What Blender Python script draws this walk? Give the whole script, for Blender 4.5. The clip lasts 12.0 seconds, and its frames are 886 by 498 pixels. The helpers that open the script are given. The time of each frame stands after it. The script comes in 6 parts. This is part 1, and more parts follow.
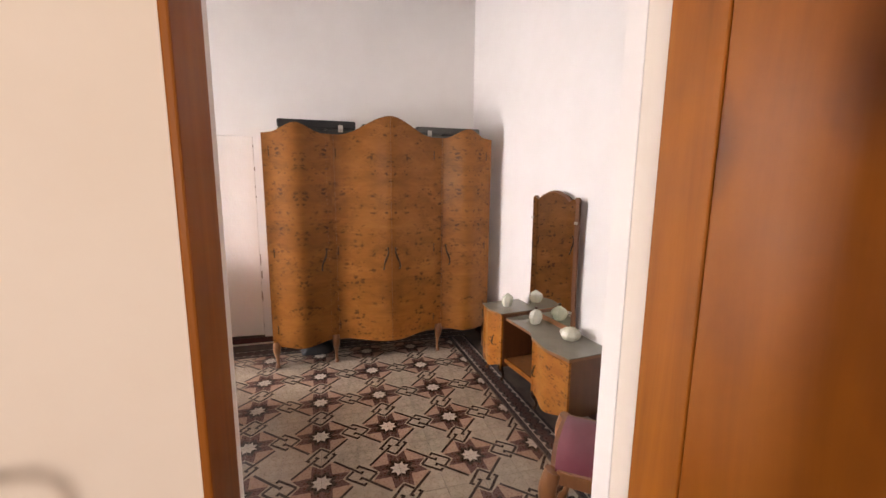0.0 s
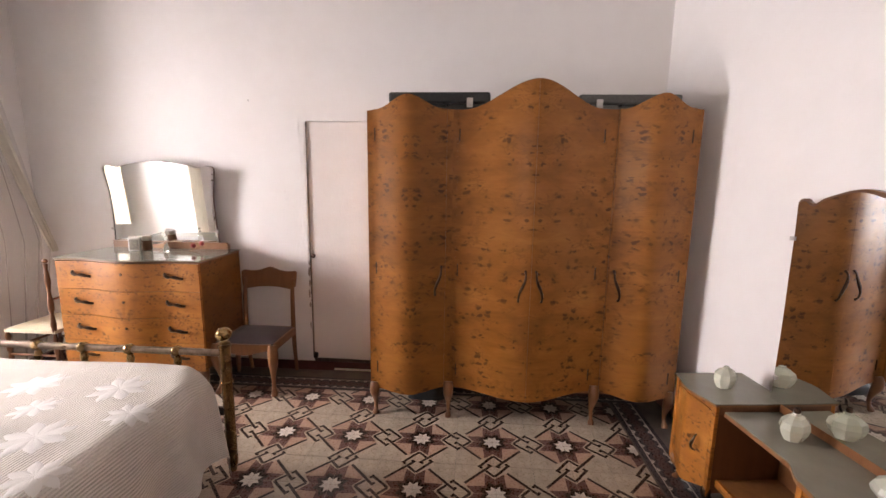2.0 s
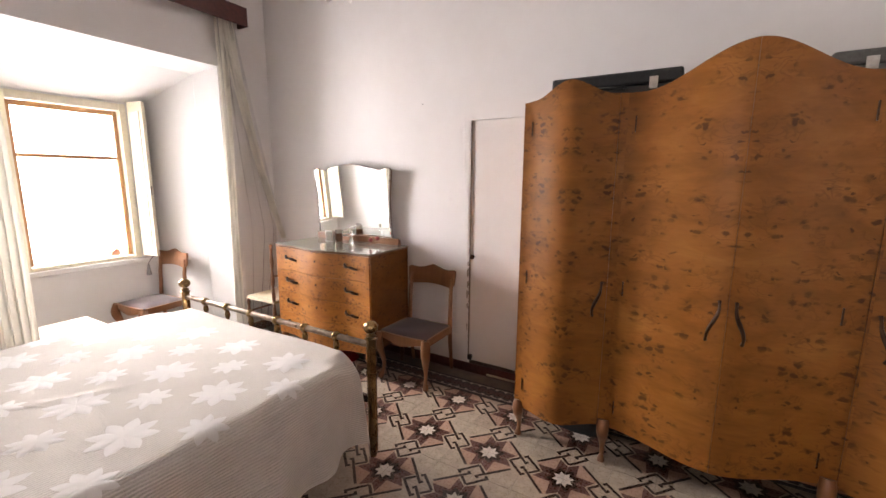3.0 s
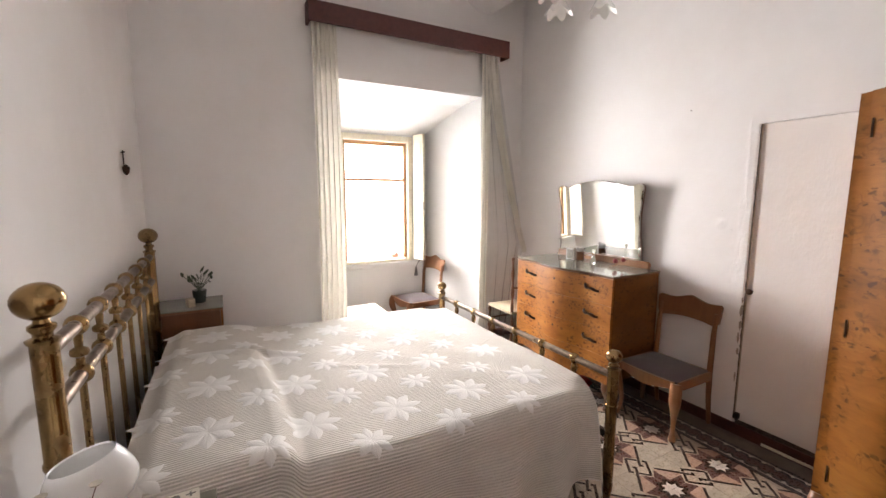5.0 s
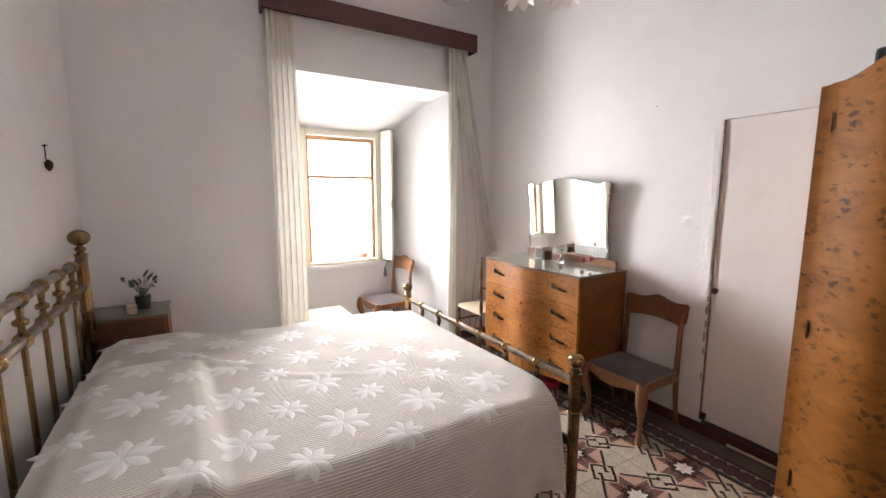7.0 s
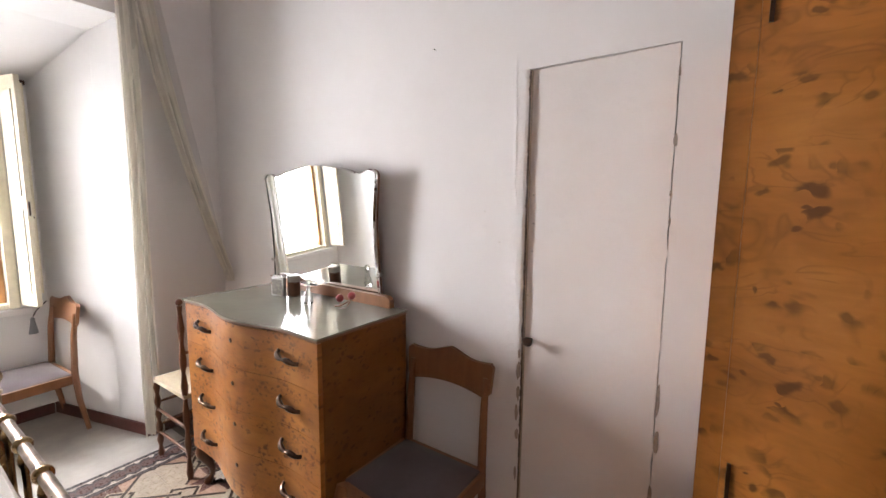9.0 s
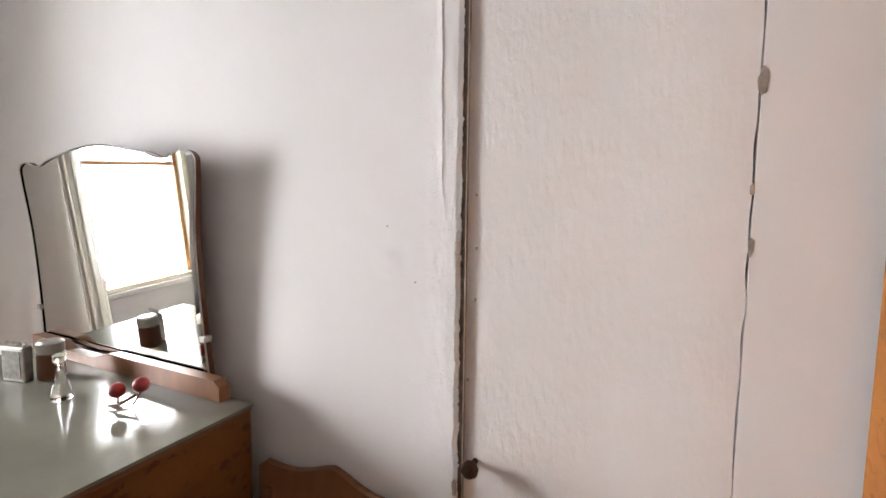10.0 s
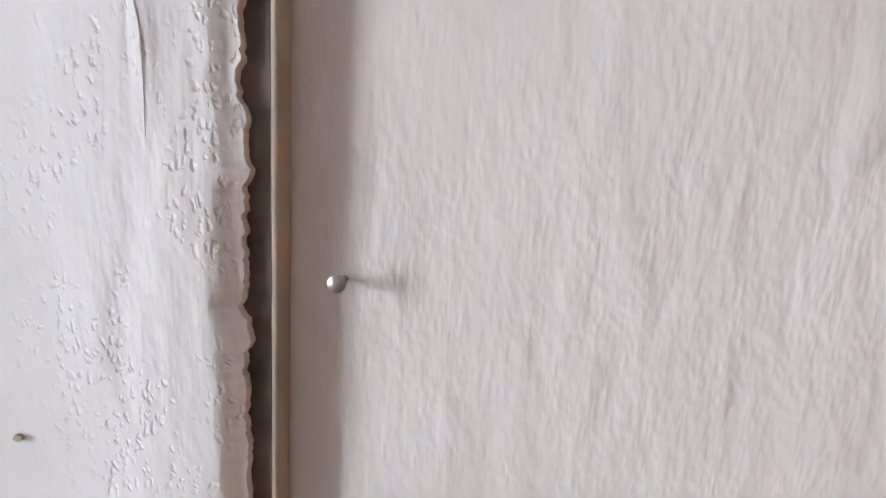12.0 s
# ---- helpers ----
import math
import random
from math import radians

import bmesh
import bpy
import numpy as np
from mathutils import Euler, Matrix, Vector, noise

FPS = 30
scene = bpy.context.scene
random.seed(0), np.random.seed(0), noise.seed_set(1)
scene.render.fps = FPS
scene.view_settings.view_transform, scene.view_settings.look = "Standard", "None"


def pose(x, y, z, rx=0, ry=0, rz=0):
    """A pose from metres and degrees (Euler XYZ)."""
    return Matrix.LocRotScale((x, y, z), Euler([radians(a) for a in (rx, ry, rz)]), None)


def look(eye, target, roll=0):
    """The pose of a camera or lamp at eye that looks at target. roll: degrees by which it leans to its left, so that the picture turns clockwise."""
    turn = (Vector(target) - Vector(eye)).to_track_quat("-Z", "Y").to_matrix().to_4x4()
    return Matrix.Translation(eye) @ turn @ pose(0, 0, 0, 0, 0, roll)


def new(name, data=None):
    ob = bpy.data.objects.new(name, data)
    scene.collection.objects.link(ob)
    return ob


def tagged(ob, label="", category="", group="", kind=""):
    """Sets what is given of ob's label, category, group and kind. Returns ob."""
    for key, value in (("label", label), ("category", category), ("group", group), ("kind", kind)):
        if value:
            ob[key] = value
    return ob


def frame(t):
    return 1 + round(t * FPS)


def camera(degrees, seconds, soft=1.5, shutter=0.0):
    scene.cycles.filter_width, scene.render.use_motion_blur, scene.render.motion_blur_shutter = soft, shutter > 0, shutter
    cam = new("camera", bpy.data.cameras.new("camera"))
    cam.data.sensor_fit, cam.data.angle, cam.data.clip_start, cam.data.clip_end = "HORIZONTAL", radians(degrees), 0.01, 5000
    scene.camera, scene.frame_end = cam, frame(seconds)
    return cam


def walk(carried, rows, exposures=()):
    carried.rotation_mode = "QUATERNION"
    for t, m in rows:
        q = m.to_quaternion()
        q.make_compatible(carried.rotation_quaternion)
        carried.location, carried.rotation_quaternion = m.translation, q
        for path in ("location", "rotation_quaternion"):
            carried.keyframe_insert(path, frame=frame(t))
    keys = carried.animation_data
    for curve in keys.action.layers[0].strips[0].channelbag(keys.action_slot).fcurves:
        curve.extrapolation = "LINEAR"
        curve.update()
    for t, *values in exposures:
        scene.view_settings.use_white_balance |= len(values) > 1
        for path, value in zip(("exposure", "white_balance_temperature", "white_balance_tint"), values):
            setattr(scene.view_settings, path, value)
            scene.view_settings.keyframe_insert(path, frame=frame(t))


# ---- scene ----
cam = camera(93.8, 12.0)
PATH = [
    (0, (0.0404, 0.0342, 1.5122), (0.6097, 1.9375, 1.1855), 0.5),
    (0.5, (0.0232, 0.2758, 1.4829), (0.3876, 2.2234, 1.1248), -0.0),
    (1, (0.0898, 0.5123, 1.4707), (0.4038, 2.4689, 1.1147), 0.2),
    (1.5, (0.1847, 0.781, 1.4464), (0.3604, 2.7598, 1.1197), 0.4),
    (2, (0.2504, 1.0317, 1.4566), (0.1181, 3.0155, 1.1379), 0.8),
    (2.5, (0.3483, 1.2189, 1.4495), (-0.2302, 3.1191, 1.1197), 0.7),
    (3, (0.4028, 1.3034, 1.4667), (-0.5956, 3.0215, 1.1319), 0.4),
    (3.5, (0.4078, 1.3135, 1.4545), (-0.9146, 2.8041, 1.1491), 0.4),
    (3.7, (0.3917, 1.3044, 1.4687), (-1.0267, 2.7035, 1.1632), 0.1),
    (5.3, (0.3321, 1.2692, 1.4717), (-1.4648, 2.1509, 1.2148), 0.3),
    (5.5, (0.3412, 1.2762, 1.4738), (-1.4698, 2.1267, 1.2148), 0.3),
    (6, (0.3362, 1.2722, 1.4839), (-1.4789, 2.1136, 1.2189), 0.2),
    (6.5, (0.3321, 1.2964, 1.4758), (-1.4527, 2.2012, 1.2108), 0.0),
    (8.5, (-0.1292, 2.2958, 1.4353), (-1.4395, 3.8056, 1.1814), 0.8),
    (9, (-0.3281, 2.6099, 1.4191), (-1.4749, 4.2504, 1.1835), 0.5),
    (9.5, (-0.4936, 2.9249, 1.406), (-1.5163, 4.646, 1.1784), 0.4),
    (10, (-0.6471, 3.2681, 1.4009), (-1.4769, 5.0959, 1.2381), 0.7),
    (10.2, (-0.6865, 3.3828, 1.4151), (-1.4769, 5.2227, 1.2007), 1.1),
    (10.5, (-0.7642, 3.558, 1.4161), (-1.4072, 5.4472, 1.143), 0.9),
    (11, (-0.8571, 3.7502, 1.3827), (-1.2498, 5.7159, 1.1946), 1.8),
    (11.5, (-0.8611, 3.864, 1.3807), (-1.1094, 5.8407, 1.0914), 2.1),
    (11.8, (-0.8581, 3.8861, 1.3756), (-1.1347, 5.8608, 1.0995), 2.7),
    (12, (-0.8631, 3.8931, 1.3736), (-1.168, 5.8578, 1.059), 3.6),
]
EXPOSURE = [
    (0.0, 0.52, 7200, 20),
    (0.5, 0.52, 7200, 21),
    (1.5, 0.40, 7100, 22),
    (2.5, 0.26, 7000, 20),
    (3.5, 0.20, 7000, 18),
    (6.0, 0.34, 6700, 13),
    (8.5, -0.06, 6600, 15),
    (9.5, 0.08, 6600, 13),
    (10.5, 0.02, 6250, 10),
    (12.0, 0.06, 5950, 10),
]
walk(cam, [(t, look(eye, target, roll)) for t, eye, target, roll in PATH], EXPOSURE)

# ---------------------------------------------------------------- light
world = bpy.data.worlds.new("sky")
scene.world = world
world.use_nodes = True
wn = world.node_tree.nodes
sky = wn.new("ShaderNodeTexSky")
sky.sky_type = "NISHITA"
sky.sun_disc = False
sky.sun_elevation = radians(50)
sky.sun_rotation = radians(200)
world.node_tree.links.new(sky.outputs["Color"], wn["Background"].inputs["Color"])
wn["Background"].inputs["Strength"].default_value = 0.12

sun = new("sun", bpy.data.lights.new("sun", "SUN"))
sun.data.energy = 2.5
sun.data.angle = radians(0.5)
sun.data.color = (1.0, 0.95, 0.88)
sun.matrix_world = look((-4, -6, 9), (0, 0, 0))


def area_lamp(name, where, target, wide, high, watts, colour, spread=180):
    lamp = new(name, bpy.data.lights.new(name, "AREA"))
    lamp.data.shape = "RECTANGLE"
    lamp.data.size, lamp.data.size_y = wide, high
    lamp.data.energy = watts
    lamp.data.color = colour
    lamp.data.spread = radians(spread)
    lamp.matrix_world = look(where, target)
    return lamp


# bedroom window daylight; lamp added in an unseen hall opening behind the walker
area_lamp("window_daylight", (-4.95, 2.77, 2.2), (-3.2, 2.77, 1.2), 2.0, 1.6, 260, (0.95, 0.97, 1.0), 150)
area_lamp("window_skylight", (-4.04, 2.77, 1.42), (-2.0, 2.77, 1.48), 0.66, 1.22, 58, (0.95, 0.97, 1.0), 125)
area_lamp("hall_fill_lamp", (-0.8, -2.52, 1.75), (-0.2, 0.6, 1.4), 1.3, 1.6, 46, (1.0, 0.93, 0.84))


# ---------------------------------------------------------------- helpers
def part(name, bm, material, parent=None, label="", smooth=False):
    """One bmesh as one mesh object, under a thing or a part."""
    me = bpy.data.meshes.new(name)
    bmesh.ops.recalc_face_normals(bm, faces=bm.faces)
    if smooth:
        for e in bm.edges:
            e.smooth = e.is_manifold and e.calc_face_angle(0) < 0.75
    bm.to_mesh(me)
    bm.free()
    for m in material if isinstance(material, (list, tuple)) else [material]:
        me.materials.append(m)
    if smooth:
        me.polygons.foreach_set("use_smooth", [True] * len(me.polygons))
    ob = new(name, me)
    if parent is not None:
        ob.parent = parent
    if label:
        tagged(ob, label)
    return ob


def thing(name, label, category, at=(0, 0, 0), turn=0, group=""):
    ob = new(name)
    ob.matrix_world = pose(*at, 0, 0, turn)
    return tagged(ob, label, category, group)


def structure(ob, label="", category=""):
    return tagged(ob, label, category, "", "structure")


def add_box(bm, x0, x1, y0, y1, z0, z1, bevel=0.0, mat=0):
    made = bmesh.ops.create_cube(bm, size=1)
    vs = made["verts"]
    for v in vs:
        v.co = Vector((x0 + (x1 - x0) * (v.co.x + 0.5), y0 + (y1 - y0) * (v.co.y + 0.5), z0 + (z1 - z0) * (v.co.z + 0.5)))
    fs = {f for v in vs for f in v.link_faces}
    for f in fs:
        f.material_index = mat
    if bevel:
        es = {e for v in vs for e in v.link_edges}
        bmesh.ops.bevel(bm, geom=list(es), offset=bevel, segments=2, affect="EDGES", profile=0.5)


def box(x0, x1, y0, y1, z0, z1, bevel=0.0):
    bm = bmesh.new()
    add_box(bm, x0, x1, y0, y1, z0, z1, bevel)
    return bm


def add_lathe(bm, profile, cx=0, cy=0, steps=20, m=None):
    """Turns (radius, height) pairs round a vertical axis."""
    rings = []
    for r, z in profile:
        ring = []
        for i in range(steps):
            a = 2 * math.pi * i / steps
            p = Vector((cx + r * math.cos(a), cy + r * math.sin(a), z))
            ring.append(bm.verts.new(m @ p if m else p))
        rings.append(ring)
    for a, b in zip(rings, rings[1:]):
        for i in range(steps):
            bm.faces.new((a[i], a[(i + 1) % steps], b[(i + 1) % steps], b[i]))
    bm.faces.new(rings[0][::-1])
    bm.faces.new(rings[-1])


def lathe(profile, cx=0, cy=0, steps=20, m=None):
    bm = bmesh.new()
    add_lathe(bm, profile, cx, cy, steps, m)
    return bm


def ball_profile(r, z, squash=1.0, n=9):
    return [(max(0.0006, r * math.sin(math.pi * i / n)), z - squash * r * math.cos(math.pi * i / n)) for i in range(n + 1)]


def add_tube(bm, points, radius, steps=10):
    """A round bar along points; radius a number or one for each point."""
    pts = [Vector(p) for p in points]
    rs = radius if isinstance(radius, (list, tuple)) else [radius] * len(pts)
    rings, side = [], None
    for i, p in enumerate(pts):
        d = (pts[min(i + 1, len(pts) - 1)] - pts[max(i - 1, 0)]).normalized()
        if side is None:
            side = d.orthogonal().normalized()
        side = (side - d * side.dot(d)).normalized()
        up = d.cross(side)
        rings.append([bm.verts.new(p + rs[i] * (math.cos(2 * math.pi * k / steps) * side + math.sin(2 * math.pi * k / steps) * up)) for k in range(steps)])
    for a, b in zip(rings, rings[1:]):
        for k in range(steps):
            bm.faces.new((a[k], a[(k + 1) % steps], b[(k + 1) % steps], b[k]))
    bm.faces.new(rings[0][::-1])
    bm.faces.new(rings[-1])


def tube(points, radius, steps=10):
    bm = bmesh.new()
    add_tube(bm, points, radius, steps)
    return bm


def add_prism(bm, outline, depth, m=None, mat=0):
    """An outline in x, z drawn back along y by depth."""
    a = [bm.verts.new((m @ Vector((x, 0, z))) if m else Vector((x, 0, z))) for x, z in outline]
    b = [bm.verts.new((m @ Vector((x, depth, z))) if m else Vector((x, depth, z))) for x, z in outline]
    n = len(a)
    fs = [bm.faces.new(a), bm.faces.new(b[::-1])]
    for i in range(n):
        fs.append(bm.faces.new((a[i], b[i], b[(i + 1) % n], a[(i + 1) % n])))
    for f in fs:
        f.material_index = mat


def prism(outline, depth, m=None):
    bm = bmesh.new()
    add_prism(bm, outline, depth, m)
    return bm


def add_sheet(bm, fn, nu, nv, thick=None):
    """A grid of fn(u, v), u and v from 0 to 1; thick: a vector that gives it a back."""
    def grid(off):
        return [[bm.verts.new(Vector(fn(i / nu, j / nv)) + off) for i in range(nu + 1)] for j in range(nv + 1)]
    g = grid(Vector((0, 0, 0)))
    for j in range(nv):
        for i in range(nu):
            bm.faces.new((g[j][i], g[j][i + 1], g[j + 1][i + 1], g[j + 1][i]))
    if thick is not None:
        h = grid(Vector(thick))
        for j in range(nv):
            for i in range(nu):
                bm.faces.new((h[j][i], h[j + 1][i], h[j + 1][i + 1], h[j][i + 1]))
        for i in range(nu):
            bm.faces.new((g[0][i], h[0][i], h[0][i + 1], g[0][i + 1]))
            bm.faces.new((g[nv][i], g[nv][i + 1], h[nv][i + 1], h[nv][i]))
        for j in range(nv):
            bm.faces.new((g[j][0], g[j + 1][0], h[j + 1][0], h[j][0]))
            bm.faces.new((g[j][nu], h[j][nu], h[j + 1][nu], g[j + 1][nu]))


def sheet(fn, nu, nv, thick=None):
    bm = bmesh.new()
    add_sheet(bm, fn, nu, nv, thick)
    return bm


def smoothstep(a, b, x):
    t = min(1.0, max(0.0, (x - a) / (b - a)))
    return t * t * (3 - 2 * t)


def curve_through(knots, x):
    """A smooth curve through (x, y) knots with level tangents at each."""
    for (xa, ya), (xb, yb) in zip(knots, knots[1:]):
        if x <= xb:
            return ya + (yb - ya) * smoothstep(xa, xb, x)
    return knots[-1][1]


# ---------------------------------------------------------------- materials
def material(name):
    m = bpy.data.materials.new(name)
    m.use_nodes = True
    return m, m.node_tree.nodes, m.node_tree.links, m.node_tree.nodes["Principled BSDF"]


def coords(n, l, scale=(1, 1, 1), kind="Object"):
    tc = n.new("ShaderNodeTexCoord")
    mp = n.new("ShaderNodeMapping")
    mp.inputs["Scale"].default_value = scale
    l.new(tc.outputs[kind], mp.inputs["Vector"])
    return mp.outputs["Vector"]


def noise_tex(n, l, vec, scale, detail=4, rough=0.55, distort=0.0):
    t = n.new("ShaderNodeTexNoise")
    t.inputs["Scale"].default_value, t.inputs["Detail"].default_value = scale, detail
    t.inputs["Roughness"].default_value, t.inputs["Distortion"].default_value = rough, distort
    l.new(vec, t.inputs["Vector"])
    return t.outputs["Fac"]


def ramp(n, l, fac, stops):
    r = n.new("ShaderNodeValToRGB")
    e = r.color_ramp.elements
    while len(e) < len(stops):
        e.new(0.5)
    for el, (p, c) in zip(e, stops):
        el.position = p
        el.color = (*c, 1) if len(c) == 3 else c
    l.new(fac, r.inputs["Fac"])
    return r.outputs["Color"]


def mix(n, l, fac, a, b, blend="MIX"):
    m = n.new("ShaderNodeMix")
    m.data_type = "RGBA"
    m.blend_type = blend
    for sock, v in ((m.inputs["Factor"], fac), (m.inputs[6], a), (m.inputs[7], b)):
        if isinstance(v, (int, float)):
            sock.default_value = v
        elif isinstance(v, tuple):
            sock.default_value = (*v, 1)
        else:
            l.new(v, sock)
    return m.outputs[2]


def bump(n, l, bsdf, height, strength, distance, under=None):
    b = n.new("ShaderNodeBump")
    b.inputs["Strength"].default_value, b.inputs["Distance"].default_value = strength, distance
    l.new(height, b.inputs["Height"])
    if under:
        l.new(under, b.inputs["Normal"])
    l.new(b.outputs["Normal"], bsdf.inputs["Normal"])
    return b.outputs["Normal"]


def mat_plaster(name, base, stain, relief=1.0, rough_relief=0.0, fade=None):
    """Old limewash: brushed fine grain, soft waves, faint stains. fade: the x between which the pitted relief sets in."""
    m, n, l, b = material(name)
    v = coords(n, l)
    big = noise_tex(n, l, v, 0.9, 4)
    mid = noise_tex(n, l, v, 6, 5, 0.6)
    c = mix(n, l, ramp(n, l, big, [(0.35, (0, 0, 0)), (0.75, (1, 1, 1))]), base, stain)
    c = mix(n, l, 0.10, c, ramp(n, l, mid, [(0.3, (0.45, 0.43, 0.41)), (0.7, (0.9, 0.88, 0.87))]), "OVERLAY")
    l.new(c, b.inputs["Base Color"])
    b.inputs["Roughness"].default_value = 0.88
    b.inputs["Specular IOR Level"].default_value = 0.25
    soft = noise_tex(n, l, v, 3.5, 3, 0.5)
    grain = noise_tex(n, l, coords(n, l, (1, 1, 0.5)), 70, 2, 0.5)
    n1 = bump(n, l, b, soft, 0.5 * relief, 0.012)
    n2 = bump(n, l, b, grain, 0.22 * relief, 0.0014, n1)
    if rough_relief:
        # brushed coats: upright streaks, broken lumps in patches, scattered pits
        streak = noise_tex(n, l, coords(n, l, (1, 1, 0.22)), 120, 3, 0.55, 0.15)
        lump = noise_tex(n, l, coords(n, l, (1, 1, 0.5)), 70, 3, 0.55, 0.2)
        lump = mix(n, l, 0.38, lump, streak)
        lump = mix(n, l, 1.0, lump, ramp(n, l, noise_tex(n, l, v, 7, 3), [(0.36, (0.45, 0.45, 0.45)), (0.62, (1, 1, 1))]), "MULTIPLY")
        hole = n.new("ShaderNodeTexVoronoi")
        hole.inputs["Scale"].default_value = 300
        uneven = n.new("ShaderNodeMix")
        uneven.data_type = "VECTOR"
        uneven.inputs["Factor"].default_value = 0.006
        jitter = n.new("ShaderNodeTexNoise")
        jitter.inputs["Scale"].default_value = 160
        l.new(v, jitter.inputs["Vector"])
        l.new(coords(n, l, (1, 1, 0.6)), uneven.inputs[4])
        l.new(jitter.outputs["Color"], uneven.inputs[5])
        l.new(uneven.outputs[1], hole.inputs["Vector"])
        pit = ramp(n, l, hole.outputs["Distance"], [(0.10, (1, 1, 1)), (0.42, (0, 0, 0))])
        pit = mix(n, l, 1.0, pit, ramp(n, l, noise_tex(n, l, coords(n, l, (1.7, 1, 1.3)), 22, 3), [(0.46, (0, 0, 0)), (0.58, (1, 1, 1))]), "MULTIPLY")
        if fade:
            sep = n.new("ShaderNodeSeparateXYZ")
            l.new(v, sep.inputs[0])
            r = n.new("ShaderNodeMapRange")
            r.inputs["From Min"].default_value, r.inputs["From Max"].default_value = fade
            wob = n.new("ShaderNodeMath")
            wob.operation = "MULTIPLY_ADD"
            l.new(noise_tex(n, l, v, 9, 3), wob.inputs[0])
            wob.inputs[1].default_value = 0.09
            l.new(sep.outputs[0], wob.inputs[2])
            l.new(wob.outputs[0], r.inputs["Value"])
            lump = mix(n, l, 1.0, lump, r.outputs[0], "MULTIPLY")
            pit = mix(n, l, 1.0, pit, r.outputs[0], "MULTIPLY")
        n3 = bump(n, l, b, lump, rough_relief, 0.0060, n2)
        if fade:
            bump(n, l, b, pit, rough_relief, -0.0022, n3)
    return m


def calc(n, l, op, a, b=None, c=None):
    m = n.new("ShaderNodeMath")
    m.operation = op
    for k, v in enumerate((a, b, c)):
        if isinstance(v, (int, float)):
            m.inputs[k].default_value = v
        elif v is not None:
            l.new(v, m.inputs[k])
    return m.outputs[0]


def mat_burl(name, tone=1.0, centre=None, outer=None, leaf=0.30, size=1.0, strength=0.82, side=False):
    """Varnished burl veneer: warm honey ground, clouded figure and brown eyes in clusters.
    centre: the x on which the leaves are matched; outer: how far off the outer leaves have their own; leaf: the height of one repeat."""
    m, n, l, b = material(name)
    tc = n.new("ShaderNodeTexCoord")
    sep = n.new("ShaderNodeSeparateXYZ")
    l.new(tc.outputs["Object"], sep.inputs[0])
    x, y, z = sep.outputs[0], sep.outputs[1], sep.outputs[2]
    if side:
        x, y = y, x
    if centre is not None:
        # the match is never quite true: one half runs a little wider than the other
        off = calc(n, l, "SUBTRACT", x, centre)
        x = calc(n, l, "ABSOLUTE", off)
        if outer:
            away = calc(n, l, "SUBTRACT", x, outer)
            own = calc(n, l, "MULTIPLY_ADD", away, 0.16, calc(n, l, "ADD", calc(n, l, "ABSOLUTE", away), 0.71))
            far = calc(n, l, "GREATER_THAN", x, 0.455)
            x = calc(n, l, "ADD", calc(n, l, "MULTIPLY", far, own), calc(n, l, "MULTIPLY", calc(n, l, "SUBTRACT", 1.0, far), x))
        x = calc(n, l, "MULTIPLY_ADD", off, 0.05, x)
    step = calc(n, l, "FLOOR", calc(n, l, "DIVIDE", z, leaf))
    within = calc(n, l, "SUBTRACT", z, calc(n, l, "MULTIPLY", step, leaf))
    plain = n.new("ShaderNodeCombineXYZ")
    tiled = n.new("ShaderNodeCombineXYZ")
    for node, zz, yy in ((plain, z, calc(n, l, "MULTIPLY", y, 0.15)), (tiled, within, calc(n, l, "MULTIPLY", step, 0.035))):
        l.new(x, node.inputs[0])
        l.new(yy, node.inputs[1])
        l.new(zz, node.inputs[2])

    def scaled(node, sx, sz, sy=1.0):
        mp = n.new("ShaderNodeMapping")
        mp.inputs["Scale"].default_value = (sx, sy, sz)
        l.new(node.outputs[0], mp.inputs["Vector"])
        return mp.outputs["Vector"]

    cloud = noise_tex(n, l, scaled(plain, 1, 1.9), 4.2, 4, 0.58, 0.6)
    ground = ramp(n, l, cloud, [(0.25, (0.205 * tone, 0.068 * tone, 0.011 * tone)), (0.5, (0.300 * tone, 0.108 * tone, 0.018 * tone)), (0.78, (0.385 * tone, 0.152 * tone, 0.030 * tone))])
    fibre = noise_tex(n, l, scaled(plain, 1.0, 6.0), 12, 5, 0.6, 0.5)
    ground = mix(n, l, 0.22, ground, ramp(n, l, fibre, [(0.3, (0.34, 0.32, 0.30)), (0.7, (0.66, 0.64, 0.60))]), "OVERLAY")
    # curly arcs of darker growth round the eyes
    curl = noise_tex(n, l, scaled(tiled, 1.0, 1.5), 9, 2, 0.5, 1.8)
    arcs = ramp(n, l, curl, [(0.46, (0, 0, 0)), (0.50, (1, 1, 1)), (0.54, (0, 0, 0))])
    # eyes: uneven blots, some cells only, gathered in clusters in the middle of each leaf
    warp = n.new("ShaderNodeTexNoise")
    warp.inputs["Scale"].default_value, warp.inputs["Detail"].default_value = 26 / size, 2
    l.new(tiled.outputs[0], warp.inputs["Vector"])
    bent = n.new("ShaderNodeMix")
    bent.data_type = "VECTOR"
    bent.inputs["Factor"].default_value = 0.045 * size
    l.new(scaled(tiled, 0.80, 1.15), bent.inputs[4])
    l.new(warp.outputs["Color"], bent.inputs[5])
    cell = n.new("ShaderNodeTexVoronoi")
    cell.inputs["Scale"].default_value = 30 / size
    cell.voronoi_dimensions = "2D"
    across = n.new("ShaderNodeSeparateXYZ")
    l.new(bent.outputs[1], across.inputs[0])
    face = n.new("ShaderNodeCombineXYZ")
    l.new(across.outputs[0], face.inputs[0])
    l.new(across.outputs[2], face.inputs[1])
    l.new(face.outputs[0], cell.inputs["Vector"])
